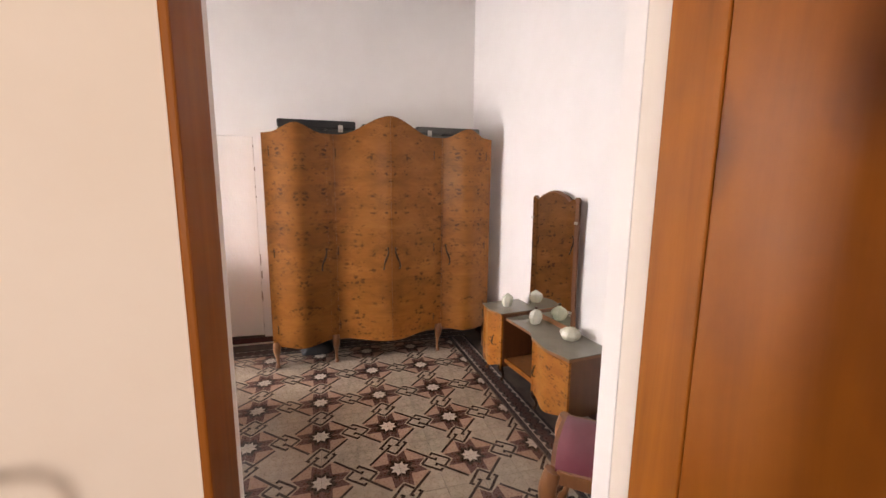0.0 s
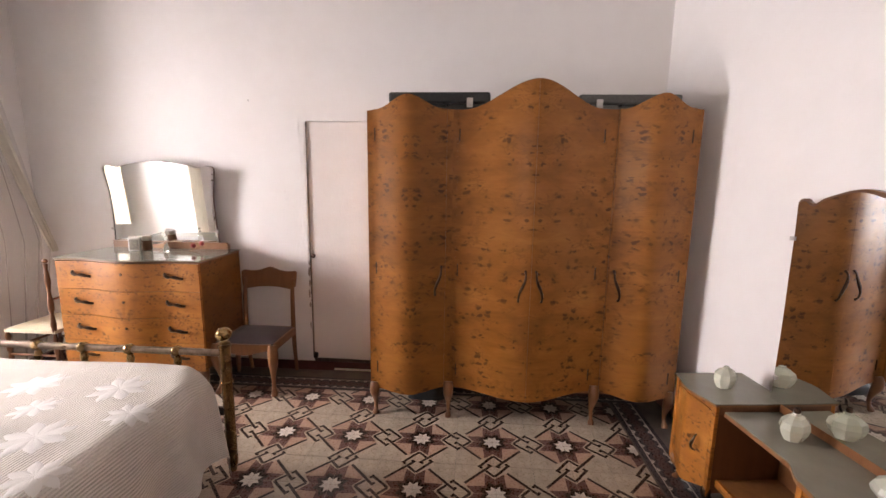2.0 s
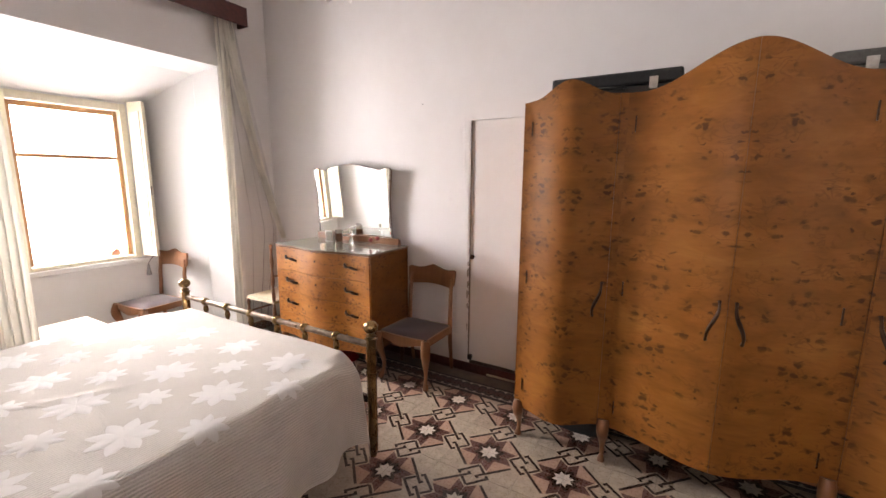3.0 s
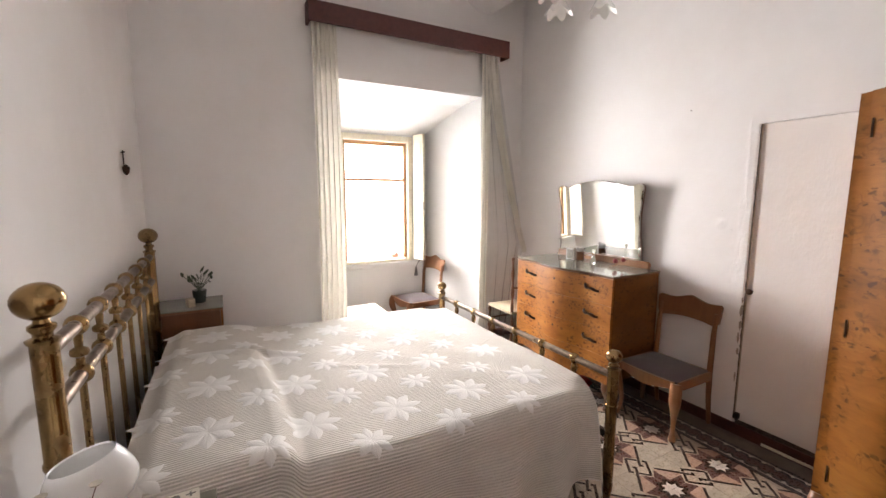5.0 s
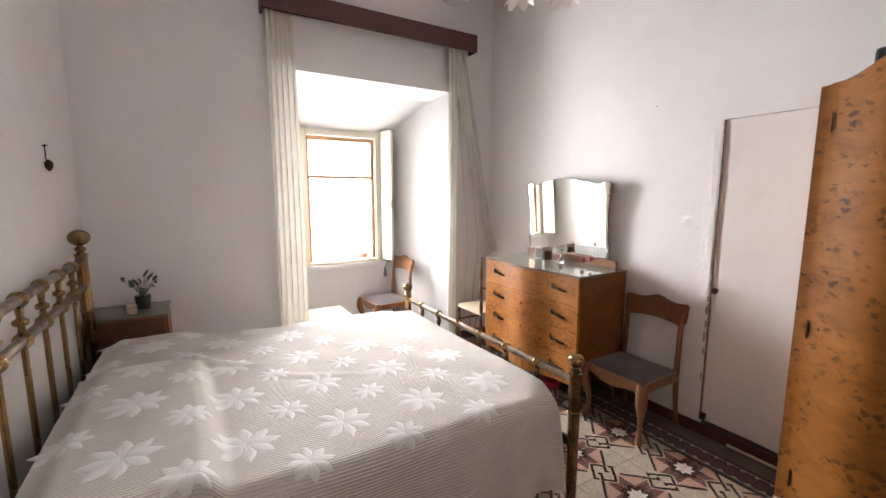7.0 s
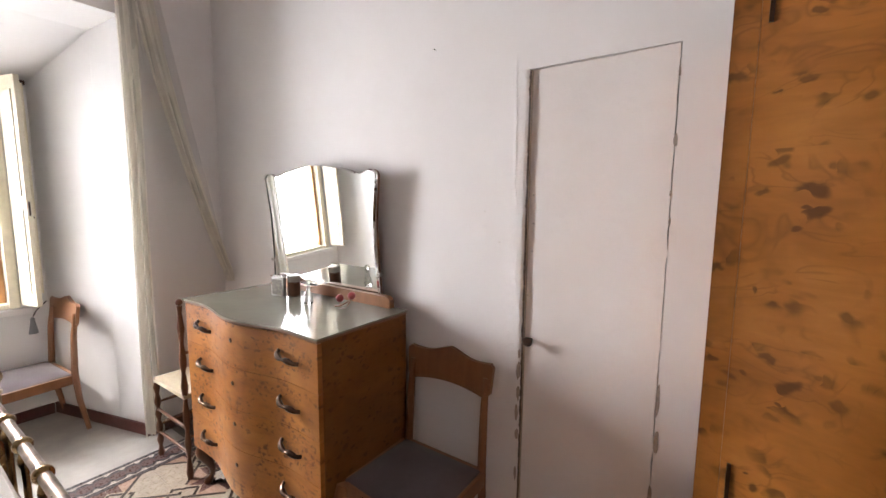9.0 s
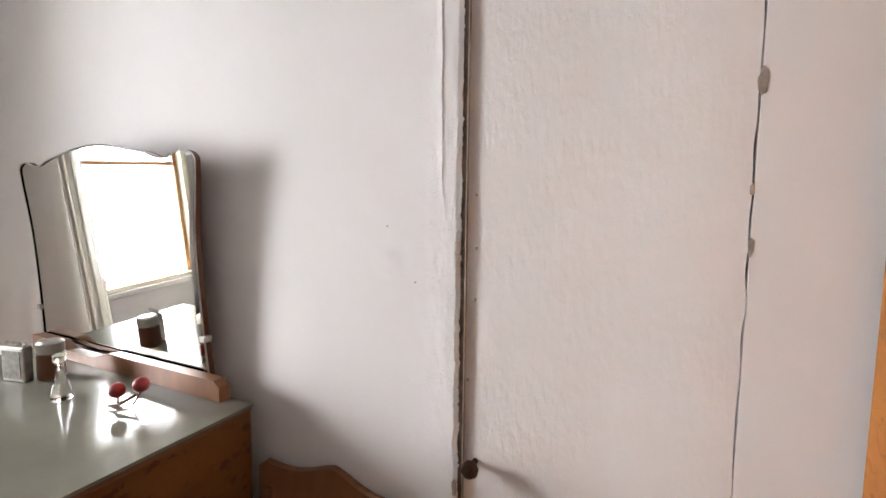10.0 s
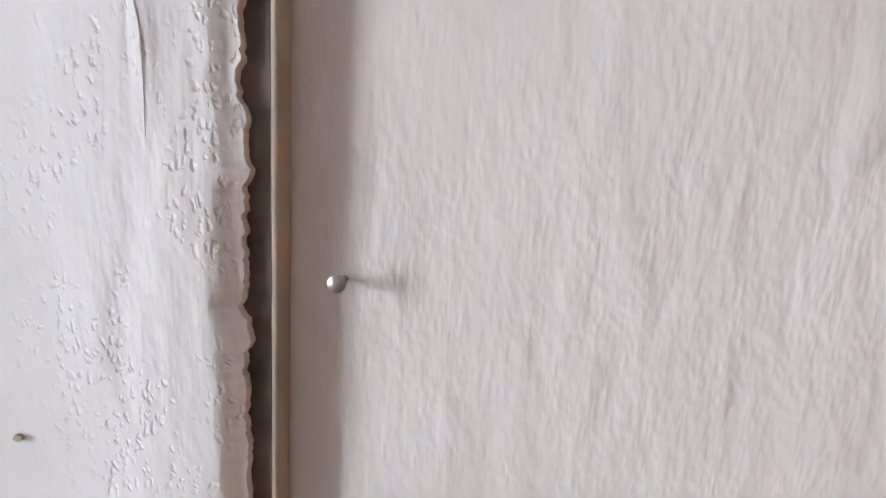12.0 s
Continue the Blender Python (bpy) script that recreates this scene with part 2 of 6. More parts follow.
    pick = n.new("ShaderNodeSeparateColor")
    l.new(cell.outputs["Color"], pick.inputs[0])
    limit = calc(n, l, "MULTIPLY_ADD", pick.outputs[0], 0.42, 0.15)
    near = n.new("ShaderNodeMapRange")
    near.interpolation_type = "SMOOTHSTEP"
    near.inputs["To Min"].default_value, near.inputs["To Max"].default_value = 1.0, 0.0
    l.new(cell.outputs["Distance"], near.inputs["Value"])
    l.new(calc(n, l, "MULTIPLY", limit, 0.42), near.inputs["From Min"])
    l.new(limit, near.inputs["From Max"])
    patch = noise_tex(n, l, scaled(tiled, 1.0, 1.35), 7.5 / size, 2, 0.55, 0.5)
    edge = calc(n, l, "SINE", calc(n, l, "MULTIPLY", within, math.pi / leaf))
    gate = ramp(n, l, calc(n, l, "MULTIPLY_ADD", edge, 0.07, calc(n, l, "SUBTRACT", patch, 0.065)), [(0.43, (0, 0, 0)), (0.53, (1, 1, 1))])
    some = calc(n, l, "MULTIPLY", calc(n, l, "GREATER_THAN", pick.outputs[1], 0.38), calc(n, l, "MULTIPLY_ADD", pick.outputs[2], 0.30, 0.70))
    eyes = calc(n, l, "MULTIPLY", calc(n, l, "MULTIPLY", near.outputs[0], some), gate)
    c = mix(n, l, calc(n, l, "MULTIPLY", calc(n, l, "MULTIPLY", arcs, gate), 0.55), ground, (0.13, 0.042, 0.008))
    c = mix(n, l, calc(n, l, "MULTIPLY", eyes, strength), c, (0.048, 0.013, 0.003))
    l.new(c, b.inputs["Base Color"])
    rgh = ramp(n, l, noise_tex(n, l, scaled(plain, 1, 1), 9, 4), [(0.3, (0.36, 0.36, 0.36)), (0.7, (0.50, 0.50, 0.50))])
    l.new(rgh, b.inputs["Roughness"])
    b.inputs["Coat Weight"].default_value = 0.06
    b.inputs["Coat Roughness"].default_value = 0.2
    b.inputs["Specular IOR Level"].default_value = 0.26
    bump(n, l, b, fibre, 0.10, 0.001)
    return m


def mat_wood(name, dark, light, rough=0.45, grain=(3, 3, 40), coat=0.15):
    m, n, l, b = material(name)
    g = noise_tex(n, l, coords(n, l, grain), 1.6, 6, 0.6, 0.6)
    big = noise_tex(n, l, coords(n, l), 5, 3)
    c = mix(n, l, 0.35, ramp(n, l, g, [(0.3, dark), (0.7, light)]), ramp(n, l, big, [(0.3, dark), (0.7, light)]))
    l.new(c, b.inputs["Base Color"])
    l.new(ramp(n, l, big, [(0.3, (rough - 0.08,) * 3), (0.7, (rough + 0.1,) * 3)]), b.inputs["Roughness"])
    b.inputs["Coat Weight"].default_value = coat
    b.inputs["Coat Roughness"].default_value = 0.28
    bump(n, l, b, g, 0.15, 0.001)
    return m


def mat_metal(name, colour, tarnish, rough=0.25):
    m, n, l, b = material(name)
    v = coords(n, l)
    t = noise_tex(n, l, v, 14, 5, 0.65)
    l.new(mix(n, l, ramp(n, l, t, [(0.42, (0, 0, 0)), (0.72, (1, 1, 1))]), colour, tarnish), b.inputs["Base Color"])
    l.new(ramp(n, l, t, [(0.3, (rough,) * 3), (0.75, (min(1, rough + 0.28),) * 3)]), b.inputs["Roughness"])
    b.inputs["Metallic"].default_value = 1.0
    return m


def mat_cloth(name, colour, other, weave=420, rough=0.95, relief=0.3):
    m, n, l, b = material(name)
    v = coords(n, l)
    t = noise_tex(n, l, v, 7, 4)
    l.new(mix(n, l, ramp(n, l, t, [(0.3, (0, 0, 0)), (0.7, (1, 1, 1))]), colour, other), b.inputs["Base Color"])
    b.inputs["Roughness"].default_value = rough
    b.inputs["Specular IOR Level"].default_value = 0.15
    b.inputs["Sheen Weight"].default_value = 0.2
    bump(n, l, b, noise_tex(n, l, v, weave, 2), relief, 0.001)
    return m


def mat_plain(name, colour, rough=0.5, var=0.12, metal=0.0, scale=30):
    m, n, l, b = material(name)
    t = noise_tex(n, l, coords(n, l), scale, 4)
    lo = tuple(max(0, c * (1 - var)) for c in colour)
    hi = tuple(min(1, c * (1 + var)) for c in colour)
    l.new(ramp(n, l, t, [(0.3, lo), (0.7, hi)]), b.inputs["Base Color"])
    b.inputs["Roughness"].default_value = rough
    b.inputs["Metallic"].default_value = metal
    bump(n, l, b, t, 0.06, 0.001)
    return m


def mat_glass(name, tint=(1, 1, 1), rough=0.0):
    m, n, l, b = material(name)
    b.inputs["Base Color"].default_value = (*tint, 1)
    b.inputs["Transmission Weight"].default_value = 1.0
    b.inputs["Roughness"].default_value = rough
    b.inputs["IOR"].default_value = 1.47
    return m


def mat_spread(name, base=(0.69, 0.645, 0.585), ribs=0.7):
    """Cream cotton crochet: fine ribs across the bed, uneven tone."""
    m, n, l, b = material(name)
    v = coords(n, l, (1, 1, 1), "UV" if ribs else "Object")
    t = noise_tex(n, l, v, 5, 4)
    tone = ramp(n, l, t, [(0.3, tuple(0.88 * x for x in base)), (0.7, base)])
    b.inputs["Roughness"].default_value = 0.95
    b.inputs["Specular IOR Level"].default_value = 0.1
    w = n.new("ShaderNodeTexWave")
    w.bands_direction = "X"
    w.inputs["Scale"].default_value = 27
    w.inputs["Distortion"].default_value = 0.25
    w.inputs["Detail"].default_value = 1
    l.new(v, w.inputs["Vector"])
    # open rows of the knit between the ribs get a darker colour
    rows = ramp(n, l, w.outputs["Fac"], [(0.02, (1, 1, 1)), (0.40, (0, 0, 0))])
    knots = ramp(n, l, noise_tex(n, l, coords(n, l, (30, 90, 30), "UV" if ribs else "Object"), 3, 2), [(0.40, (0.25, 0.25, 0.25)), (0.6, (1, 1, 1))])
    gaps = calc(n, l, "MULTIPLY", calc(n, l, "MULTIPLY", rows, knots), 0.6 * ribs)
    l.new(mix(n, l, gaps, tone, (0.26, 0.225, 0.185)), b.inputs["Base Color"])
    n1 = bump(n, l, b, w.outputs["Fac"], ribs, 0.004)
    bump(n, l, b, noise_tex(n, l, v, 260, 2), 0.35, 0.0015, n1)
    return m


def mat_glow(name, colour, strength):
    m, n, l, b = material(name)
    b.inputs["Base Color"].default_value = (*colour, 1)
    b.inputs["Emission Color"].default_value = (*colour, 1)
    b.inputs["Emission Strength"].default_value = strength
    return m


M_WALL = mat_plaster("wall_limewash", (0.80, 0.775, 0.76), (0.745, 0.71, 0.69))
M_WALL_ROUGH = mat_plaster("rough_limewash", (0.80, 0.775, 0.76), (0.745, 0.71, 0.69), 1.0, 0.40, (-1.02, -0.95))
M_LEAF = mat_plaster("painted_leaf", (0.79, 0.745, 0.715), (0.735, 0.685, 0.65), 0.4, 0.46)
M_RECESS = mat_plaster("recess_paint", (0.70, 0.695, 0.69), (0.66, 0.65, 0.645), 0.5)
M_HALL = mat_plaster("hall_paint", (0.74, 0.665, 0.59), (0.70, 0.62, 0.545), 0.4)
M_CEIL = mat_plaster("ceiling_paint", (0.78, 0.76, 0.75), (0.73, 0.71, 0.70), 0.4)
M_CONCRETE = mat_plain("floor_cement", (0.125, 0.098, 0.082), 0.6, 0.28, 0, 9)
M_RECESS_FLOOR = mat_plain("recess_floor_cement", (0.36, 0.335, 0.30), 0.55, 0.15, 0, 7)
M_RED = mat_plain("oxblood_paint", (0.085, 0.022, 0.018), 0.4, 0.25)
M_BURL = mat_burl("burl_veneer", 1.0, None, None, 0.24, 0.62, 0.8)
M_BURL_DOOR = mat_burl("bookmatched_burl", 0.80, 0.595, 0.69)
M_BURL_CHEST = mat_burl("chest_burl", 0.92, -1.945, None, 0.36, 0.66, 0.72)
M_BURL_SIDE = mat_burl("side_burl", 0.95, None, None, 0.30, 0.9, 0.7, True)
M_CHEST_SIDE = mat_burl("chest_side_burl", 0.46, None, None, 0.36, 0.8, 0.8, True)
M_SIDE = mat_wood("stained_side_veneer", (0.085, 0.028, 0.009), (0.155, 0.056, 0.018), 0.38, (14, 14, 1.5))
M_CHAIR = mat_wood("beech_stained", (0.15, 0.055, 0.018), (0.25, 0.105, 0.038), 0.4, (14, 14, 2))
M_DOORWOOD = mat_wood("varnished_pine_door", (0.19, 0.052, 0.003), (0.32, 0.098, 0.006), 0.5, (7, 7, 0.6), 0.05)
M_JAMB = mat_wood("varnished_pine_jamb", (0.20, 0.056, 0.003), (0.34, 0.105, 0.007), 0.55, (12, 12, 0.9), 0.03)


def add_knots(m, scale, amount):
    """Dark knots with a smear of darker grain, now and then on a board."""
    n, l = m.node_tree.nodes, m.node_tree.links
    b = n["Principled BSDF"]
    under = b.inputs["Base Color"].links[0].from_socket
    knot = n.new("ShaderNodeTexVoronoi")
    knot.inputs["Scale"].default_value = scale
    knot.inputs["Randomness"].default_value = 1.0
    l.new(coords(n, l, (1, 1, 0.62)), knot.inputs["Vector"])
    core = ramp(n, l, knot.outputs["Distance"], [(0.06, (1, 1, 1)), (0.26, (0, 0, 0))])
    smear = ramp(n, l, noise_tex(n, l, coords(n, l, (1, 1, 0.5)), 3.0, 3, 0.5, 0.6), [(0.52, (0, 0, 0)), (0.74, (1, 1, 1))])
    c = mix(n, l, calc(n, l, "MULTIPLY", smear, 0.75 * amount), under, (0.09, 0.022, 0.002))
    l.new(mix(n, l, calc(n, l, "MULTIPLY", core, amount), c, (0.06, 0.015, 0.002)), b.inputs["Base Color"])


add_knots(M_DOORWOOD, 3.4, 0.8)
add_knots(M_JAMB, 3.0, 0.6)
for m in (M_JAMB, M_DOORWOOD):
    m.node_tree.nodes["Principled BSDF"].inputs["Specular IOR Level"].default_value = 0.25
M_SASH = mat_wood("orange_sash_wood", (0.36, 0.17, 0.06), (0.52, 0.28, 0.12), 0.5, (6, 6, 6))
M_CREAM = mat_plain("cream_gloss_paint", (0.74, 0.69, 0.55), 0.4, 0.06)
M_BRASS = mat_metal("aged_brass", (0.31, 0.20, 0.088), (0.17, 0.11, 0.055), 0.12)
M_RAIL = mat_metal("dulled_bronze_tube", (0.25, 0.19, 0.145), (0.11, 0.08, 0.06), 0.24)
M_IRON = mat_metal("dark_iron", (0.05, 0.038, 0.032), (0.10, 0.05, 0.03), 0.4)
M_HANDLE = mat_metal("bronze_pull", (0.085, 0.052, 0.036), (0.035, 0.02, 0.014), 0.24)
M_STEEL = mat_metal("worn_steel", (0.55, 0.53, 0.5), (0.3, 0.27, 0.24), 0.3)
M_MIRROR = mat_metal("silvered_glass", (0.86, 0.88, 0.87), (0.86, 0.88, 0.87), 0.0)
M_MIRROR.node_tree.nodes["Principled BSDF"].inputs["Roughness"].default_value = 0.01
for lk in list(M_MIRROR.node_tree.links):
    if lk.to_socket.name == "Roughness":
        M_MIRROR.node_tree.links.remove(lk)
M_GLASSTOP = mat_plain("grey_green_glass_top", (0.20, 0.19, 0.15), 0.11, 0.10, 0, 6)
M_CRYSTAL = mat_glass("pressed_glass", (0.93, 0.94, 0.80), 0.2)
M_CRYSTAL.node_tree.nodes["Principled BSDF"].inputs["Transmission Weight"].default_value = 0.62
M_CLEAR = mat_glass("clear_glass", (1, 1, 1), 0.0)
M_OPAL = mat_plain("opal_glass", (0.82, 0.80, 0.77), 0.18, 0.02)
opal = M_OPAL.node_tree.nodes["Principled BSDF"].inputs
opal["Subsurface Weight"].default_value = 0.6
opal["Subsurface Radius"].default_value = (1, 1, 1)
opal["Subsurface Scale"].default_value = 0.03
M_SEAT = mat_cloth("mauve_seat_cloth", (0.075, 0.058, 0.062), (0.11, 0.088, 0.092))
M_PLUM = mat_cloth("plum_seat_cloth", (0.13, 0.025, 0.04), (0.18, 0.04, 0.055))
M_RUSH = mat_wood("woven_rush", (0.42, 0.34, 0.22), (0.62, 0.53, 0.38), 0.8, (60, 60, 60), 0)
M_SPREAD = mat_spread("crochet_cotton")
M_FLOWER = mat_spread("crochet_flower", (0.80, 0.775, 0.74), 0.0)
M_CURTAIN = mat_cloth("ivory_curtain", (0.66, 0.63, 0.56), (0.74, 0.71, 0.65), 300, 0.95, 0.2)
M_BLACK = mat_plain("black_leatherette", (0.014, 0.016, 0.018), 0.45, 0.3, 0, 60)
M_GREYCASE = mat_plain("grey_fibre_case", (0.09, 0.09, 0.085), 0.5, 0.2, 0, 60)
M_RADIATOR = mat_plain("ivory_enamel", (0.62, 0.60, 0.52), 0.35, 0.04)
# near-black that paints the shade inside the radiator slots
M_SLOT_SHADE = mat_plain("slot_shade", (0.02, 0.02, 0.02), 0.6, 0.1)
# bare frame wood, darkened to carry the shade of the door gap
M_GAP = mat_plain("gap_shade_wood", (0.105, 0.078, 0.060), 0.8, 0.55, 0, 45)
M_BARE = mat_plain("bare_plaster", (0.33, 0.275, 0.23), 0.9, 0.25, 0, 80)
M_BEAD = mat_plain("yellowed_bead", (0.40, 0.33, 0.25), 0.6, 0.15)
M_PALE = mat_wood("pale_raw_wood", (0.40, 0.30, 0.20), (0.52, 0.42, 0.30), 0.6, (12, 2, 12), 0)


def mat_sheer(name, colour, clear, through_light):
    """Thin cotton: part of the light passes through."""
    m, n, l, b = material(name)
    v = coords(n, l)
    t = noise_tex(n, l, v, 6, 4)
    c = mix(n, l, ramp(n, l, t, [(0.3, (0, 0, 0)), (0.7, (1, 1, 1))]), colour, tuple(0.9 * x for x in colour))
    l.new(c, b.inputs["Base Color"])
    b.inputs["Roughness"].default_value = 0.95
    b.inputs["Specular IOR Level"].default_value = 0.1
    tr = n.new("ShaderNodeBsdfTranslucent")
    l.new(c, tr.inputs["Color"])
    ms = n.new("ShaderNodeMixShader")
    ms.inputs[0].default_value = through_light
    l.new(b.outputs[0], ms.inputs[1])
    l.new(tr.outputs[0], ms.inputs[2])
    gap = n.new("ShaderNodeBsdfTransparent")
    open_weave = n.new("ShaderNodeMixShader")
    open_weave.inputs[0].default_value = clear
    l.new(ms.outputs[0], open_weave.inputs[1])
    l.new(gap.outputs[0], open_weave.inputs[2])
    l.new(open_weave.outputs[0], n["Material Output"].inputs["Surface"])
    bump(n, l, b, noise_tex(n, l, v, 300, 2), 0.2, 0.001)
    return m


M_SHEER = mat_sheer("thin_ivory_cotton", (0.76, 0.725, 0.645), 0.03, 0.13)
M_VEIL = mat_sheer("single_ply_voile", (0.80, 0.77, 0.71), 0.80, 0.3)

# ---------------------------------------------------------------- the setting
W, N, S, TOP = -3.10, 4.018, 0.83, 3.45
DOOR_L, DOOR_R, DOOR_TOP = -0.950, -0.485, 1.872


def east(y):
    return 1.53 + 0.085 * (4.04 - y)


def wall(name, bm, mat, label):
    return structure(part(name, bm, mat, None), label, "wall")


# north wall, with the closet door let into it
bm = bmesh.new()
add_box(bm, W - 0.3, DOOR_L - 0.12, N, N + 0.3, -0.1, TOP)
add_box(bm, DOOR_R, 1.9, N, N + 0.3, -0.1, TOP)
add_box(bm, DOOR_L - 0.12, DOOR_R, N, N + 0.3, DOOR_TOP + 0.004, TOP)
wall("wall_north", bm, M_WALL, "whitewashed old plaster wall with faint stains")


# the crumbling plaster edge beside the closet door
def edge_strip(u, v):
    z = -0.1 + (DOOR_TOP + 0.104) * v
    rag = 0.0030 * noise.noise((0, 0, z * 23)) + 0.0028 * noise.noise((3, 0, z * 71)) + 0.0022 * noise.noise((7, 0, z * 170)) + 0.0012 * noise.noise((9, 0, z * 420))
    x = DOOR_L - 0.12 + (0.12 + rag) * u
    swell = 0.0022 * smoothstep(0.25, 0.8, u) + 0.0010 * noise.noise((x * 40, 1, z * 14)) * smoothstep(0, 0.3, u)
    bound = -1.012 + 0.02 * abs(z - 1.22) / 0.15 + 0.004 * noise.noise((5, 0, z * 12))
    swell += 0.0013 * smoothstep(bound, bound + 0.018, x) * smoothstep(1.39, 1.36, z) * smoothstep(0.95, 1.08, z)
    swell += 0.0005 * noise.noise((x * 150, 2, z * 45)) * smoothstep(0.35, 0.6, u)
    if u > 0.93:
        swell -= 0.004 * (u - 0.93) / 0.07
    return (x, N - max(0.0, swell), z)


strip = sheet(edge_strip, 44, 1300, (0, 0.03, 0))
structure(part("wall_north_edge", strip, M_WALL_ROUGH, None, "", True), "crumbling rough plaster edge beside closet door", "wall")

# a long flake where the paint lifts off
def flake(u, v):
    z = 1.375 + 0.56 * v
    mid = -1.000 + 0.006 * noise.noise((1, 0, z * 9)) + 0.003 * noise.noise((4, 0, z * 40)) + 0.012 * (1 - v) ** 3
    wide = 0.012 * (0.25 + math.sin(math.pi * min(1, v * 1.05)) ** 0.6)
    x = mid + wide * (u - 0.5)
    return (x, N - 0.0015 - 0.004 * u * math.sin(math.pi * v) ** 0.5 * (0.6 + 0.4 * noise.noise((2, 0, z * 30))), z)


structure(part("paint_flake", sheet(flake, 8, 90, (0, 0.0008, 0)), M_WALL_ROUGH, None, "", True), "lifting flake of white wall paint", "paint flake")

structure(part("plaster_blister", sheet(lambda u, v: (-1.115 + 0.085 * (u - 0.5), N + 0.0001 - 0.0038 * (math.sin(math.pi * u) * math.sin(math.pi * v)) ** 2 * (1 + 0.5 * noise.noise((u * 4, 0, v * 4))), 1.300 + 0.09 * (v - 0.5)), 20, 20), M_WALL, None, "", True), "low blister in the whitewashed plaster", "plaster")

# two small chips down to the brown coat
for x, z, r in ((-1.136, 1.296, 0.0042), (-1.117, 1.377, 0.0024), (-1.050, 1.262, 0.0022)):
    chip = [(x + r * (1 + 0.3 * math.sin(3 * k)) * math.cos(k * 0.7), z + 0.7 * r * math.sin(k * 0.7)) for k in range(9)]
    structure(part("paint_chip", prism(chip, 0.002, pose(0, N - 0.0014, 0)), M_BEAD), "small brownish chip in the wall paint", "paint chip")

# closet door: a flush leaf behind the plaster edge, with a knob, latch and nails
bm = sheet(lambda u, v: (DOOR_L - 0.03 + (DOOR_R - DOOR_L + 0.0287 + (0.0040 * noise.noise((0, 5, v * 31)) + 0.0035 * noise.noise((0, 9, v * 7)) - 0.0015 if u > 0.98 else 0)) * u, N + 0.0125 - 0.0108 * smoothstep(0.55, 0.97, u) + 0.0008 * noise.noise((u * 9, 0, v * 21)), 0.09 + (DOOR_TOP - 0.0885) * v), 24, 180, (0, 0.03, 0))
closet = structure(part("door_1", bm, M_LEAF, None, "", True), "flush whitewashed closet door, closed, crudely painted over", "door")
# dark sheet added behind the leaf so its gaps read as shade
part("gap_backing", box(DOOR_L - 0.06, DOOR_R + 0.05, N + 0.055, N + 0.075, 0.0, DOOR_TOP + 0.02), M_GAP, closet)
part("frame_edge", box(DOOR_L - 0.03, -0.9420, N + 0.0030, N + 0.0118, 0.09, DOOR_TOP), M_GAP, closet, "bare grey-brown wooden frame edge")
part("stop_bead", box(-0.9417, -0.9395, N + 0.0025, N + 0.0120, 0.09, DOOR_TOP, 0.0006), M_BEAD, closet, "yellowed thin wooden bead")
kn = lathe([(0.006, 0), (0.007, 0.02), (0.016, 0.028), (0.018, 0.036), (0.014, 0.044), (0.004, 0.047)], m=pose(-0.915, N + 0.013, 0.905, 90))
part("door_knob", kn, M_IRON, closet, "small dark round knob", True)
part("latch", box(-0.945, -0.915, N - 0.012, N + 0.016, 0.10, 0.135, 0.002), M_IRON, closet, "small dark latch")
for x, z, y in ((-0.922, 1.440, 0.0070), (-0.919, 1.338, 0.0075), (-0.921, 1.237, 0.004), (-0.933, 1.073, 0.004)):
    nail = lathe([(0.0012, -0.003), (0.0012, y), (0.0030, y + 0.0004), (0.0032, y + 0.0018), (0.0018, y + 0.003)], steps=12, m=pose(x, N + 0.0125, z, 90, 0, 4))
    part("nail", nail, M_STEEL, closet, "", True)
part("nail", lathe([(0.0015, -0.003), (0.0015, 0.01), (0.003, 0.0105), (0.003, 0.012)], steps=10, m=pose(-1.354, N, 2.015, 90)), M_IRON, closet)



def bare_patch(x, z, w, h, seed, y=N):
    """A spot along the door's edge where the paint has come off."""
    ring = []
    for k in range(22):
        a = 2 * math.pi * k / 22
        r = 1 + 0.42 * noise.noise((math.cos(a) * 1.7, math.sin(a) * 1.7, seed))
        ring.append((x + w * r * math.cos(a), z + h * r * math.sin(a)))
    structure(part("bare_patch", prism(ring, 0.002, pose(0, y - 0.0012, 0)), M_BARE), "bare brownish spot where the paint flaked off", "paint chip")


for k, (x, z, w, h) in enumerate(((-0.484, 1.600, 0.006, 0.018), (-0.488, 1.445, 0.003, 0.009), (-0.485, 1.360, 0.003, 0.014), (-0.482, 0.800, 0.006, 0.050), (-0.479, 0.66, 0.007, 0.036), (-0.485, 0.46, 0.007, 0.05), (-0.486, 1.795, 0.003, 0.014))):
    bare_patch(x, z, w, h, 3.3 * k)
for k, (x, z, w, h) in enumerate(((-0.957, 0.775, 0.009, 0.034), (-0.955, 0.690, 0.007, 0.028), (-0.960, 0.610, 0.006, 0.030), (-0.957, 0.52, 0.007, 0.022), (-0.956, 0.845, 0.005, 0.020), (-0.958, 0.36, 0.005, 0.03))):
    bare_patch(x, z, w, h, 40 + 2.7 * k, N - 0.0018)

# east wall, a little out of square
bm = bmesh.new()
a = [(east(S - 0.3), S - 0.3), (east(N + 0.3), N + 0.3), (east(N + 0.3) + 0.3, N + 0.3), (east(S - 0.3) + 0.3, S - 0.3)]
lo = [bm.verts.new((x, y, -0.1)) for x, y in a]
hi = [bm.verts.new((x, y, TOP)) for x, y in a]
bm.faces.new(lo)
bm.faces.new(hi[::-1])
for i in range(4):
    bm.faces.new((lo[i], hi[i], hi[(i + 1) % 4], lo[(i + 1) % 4]))
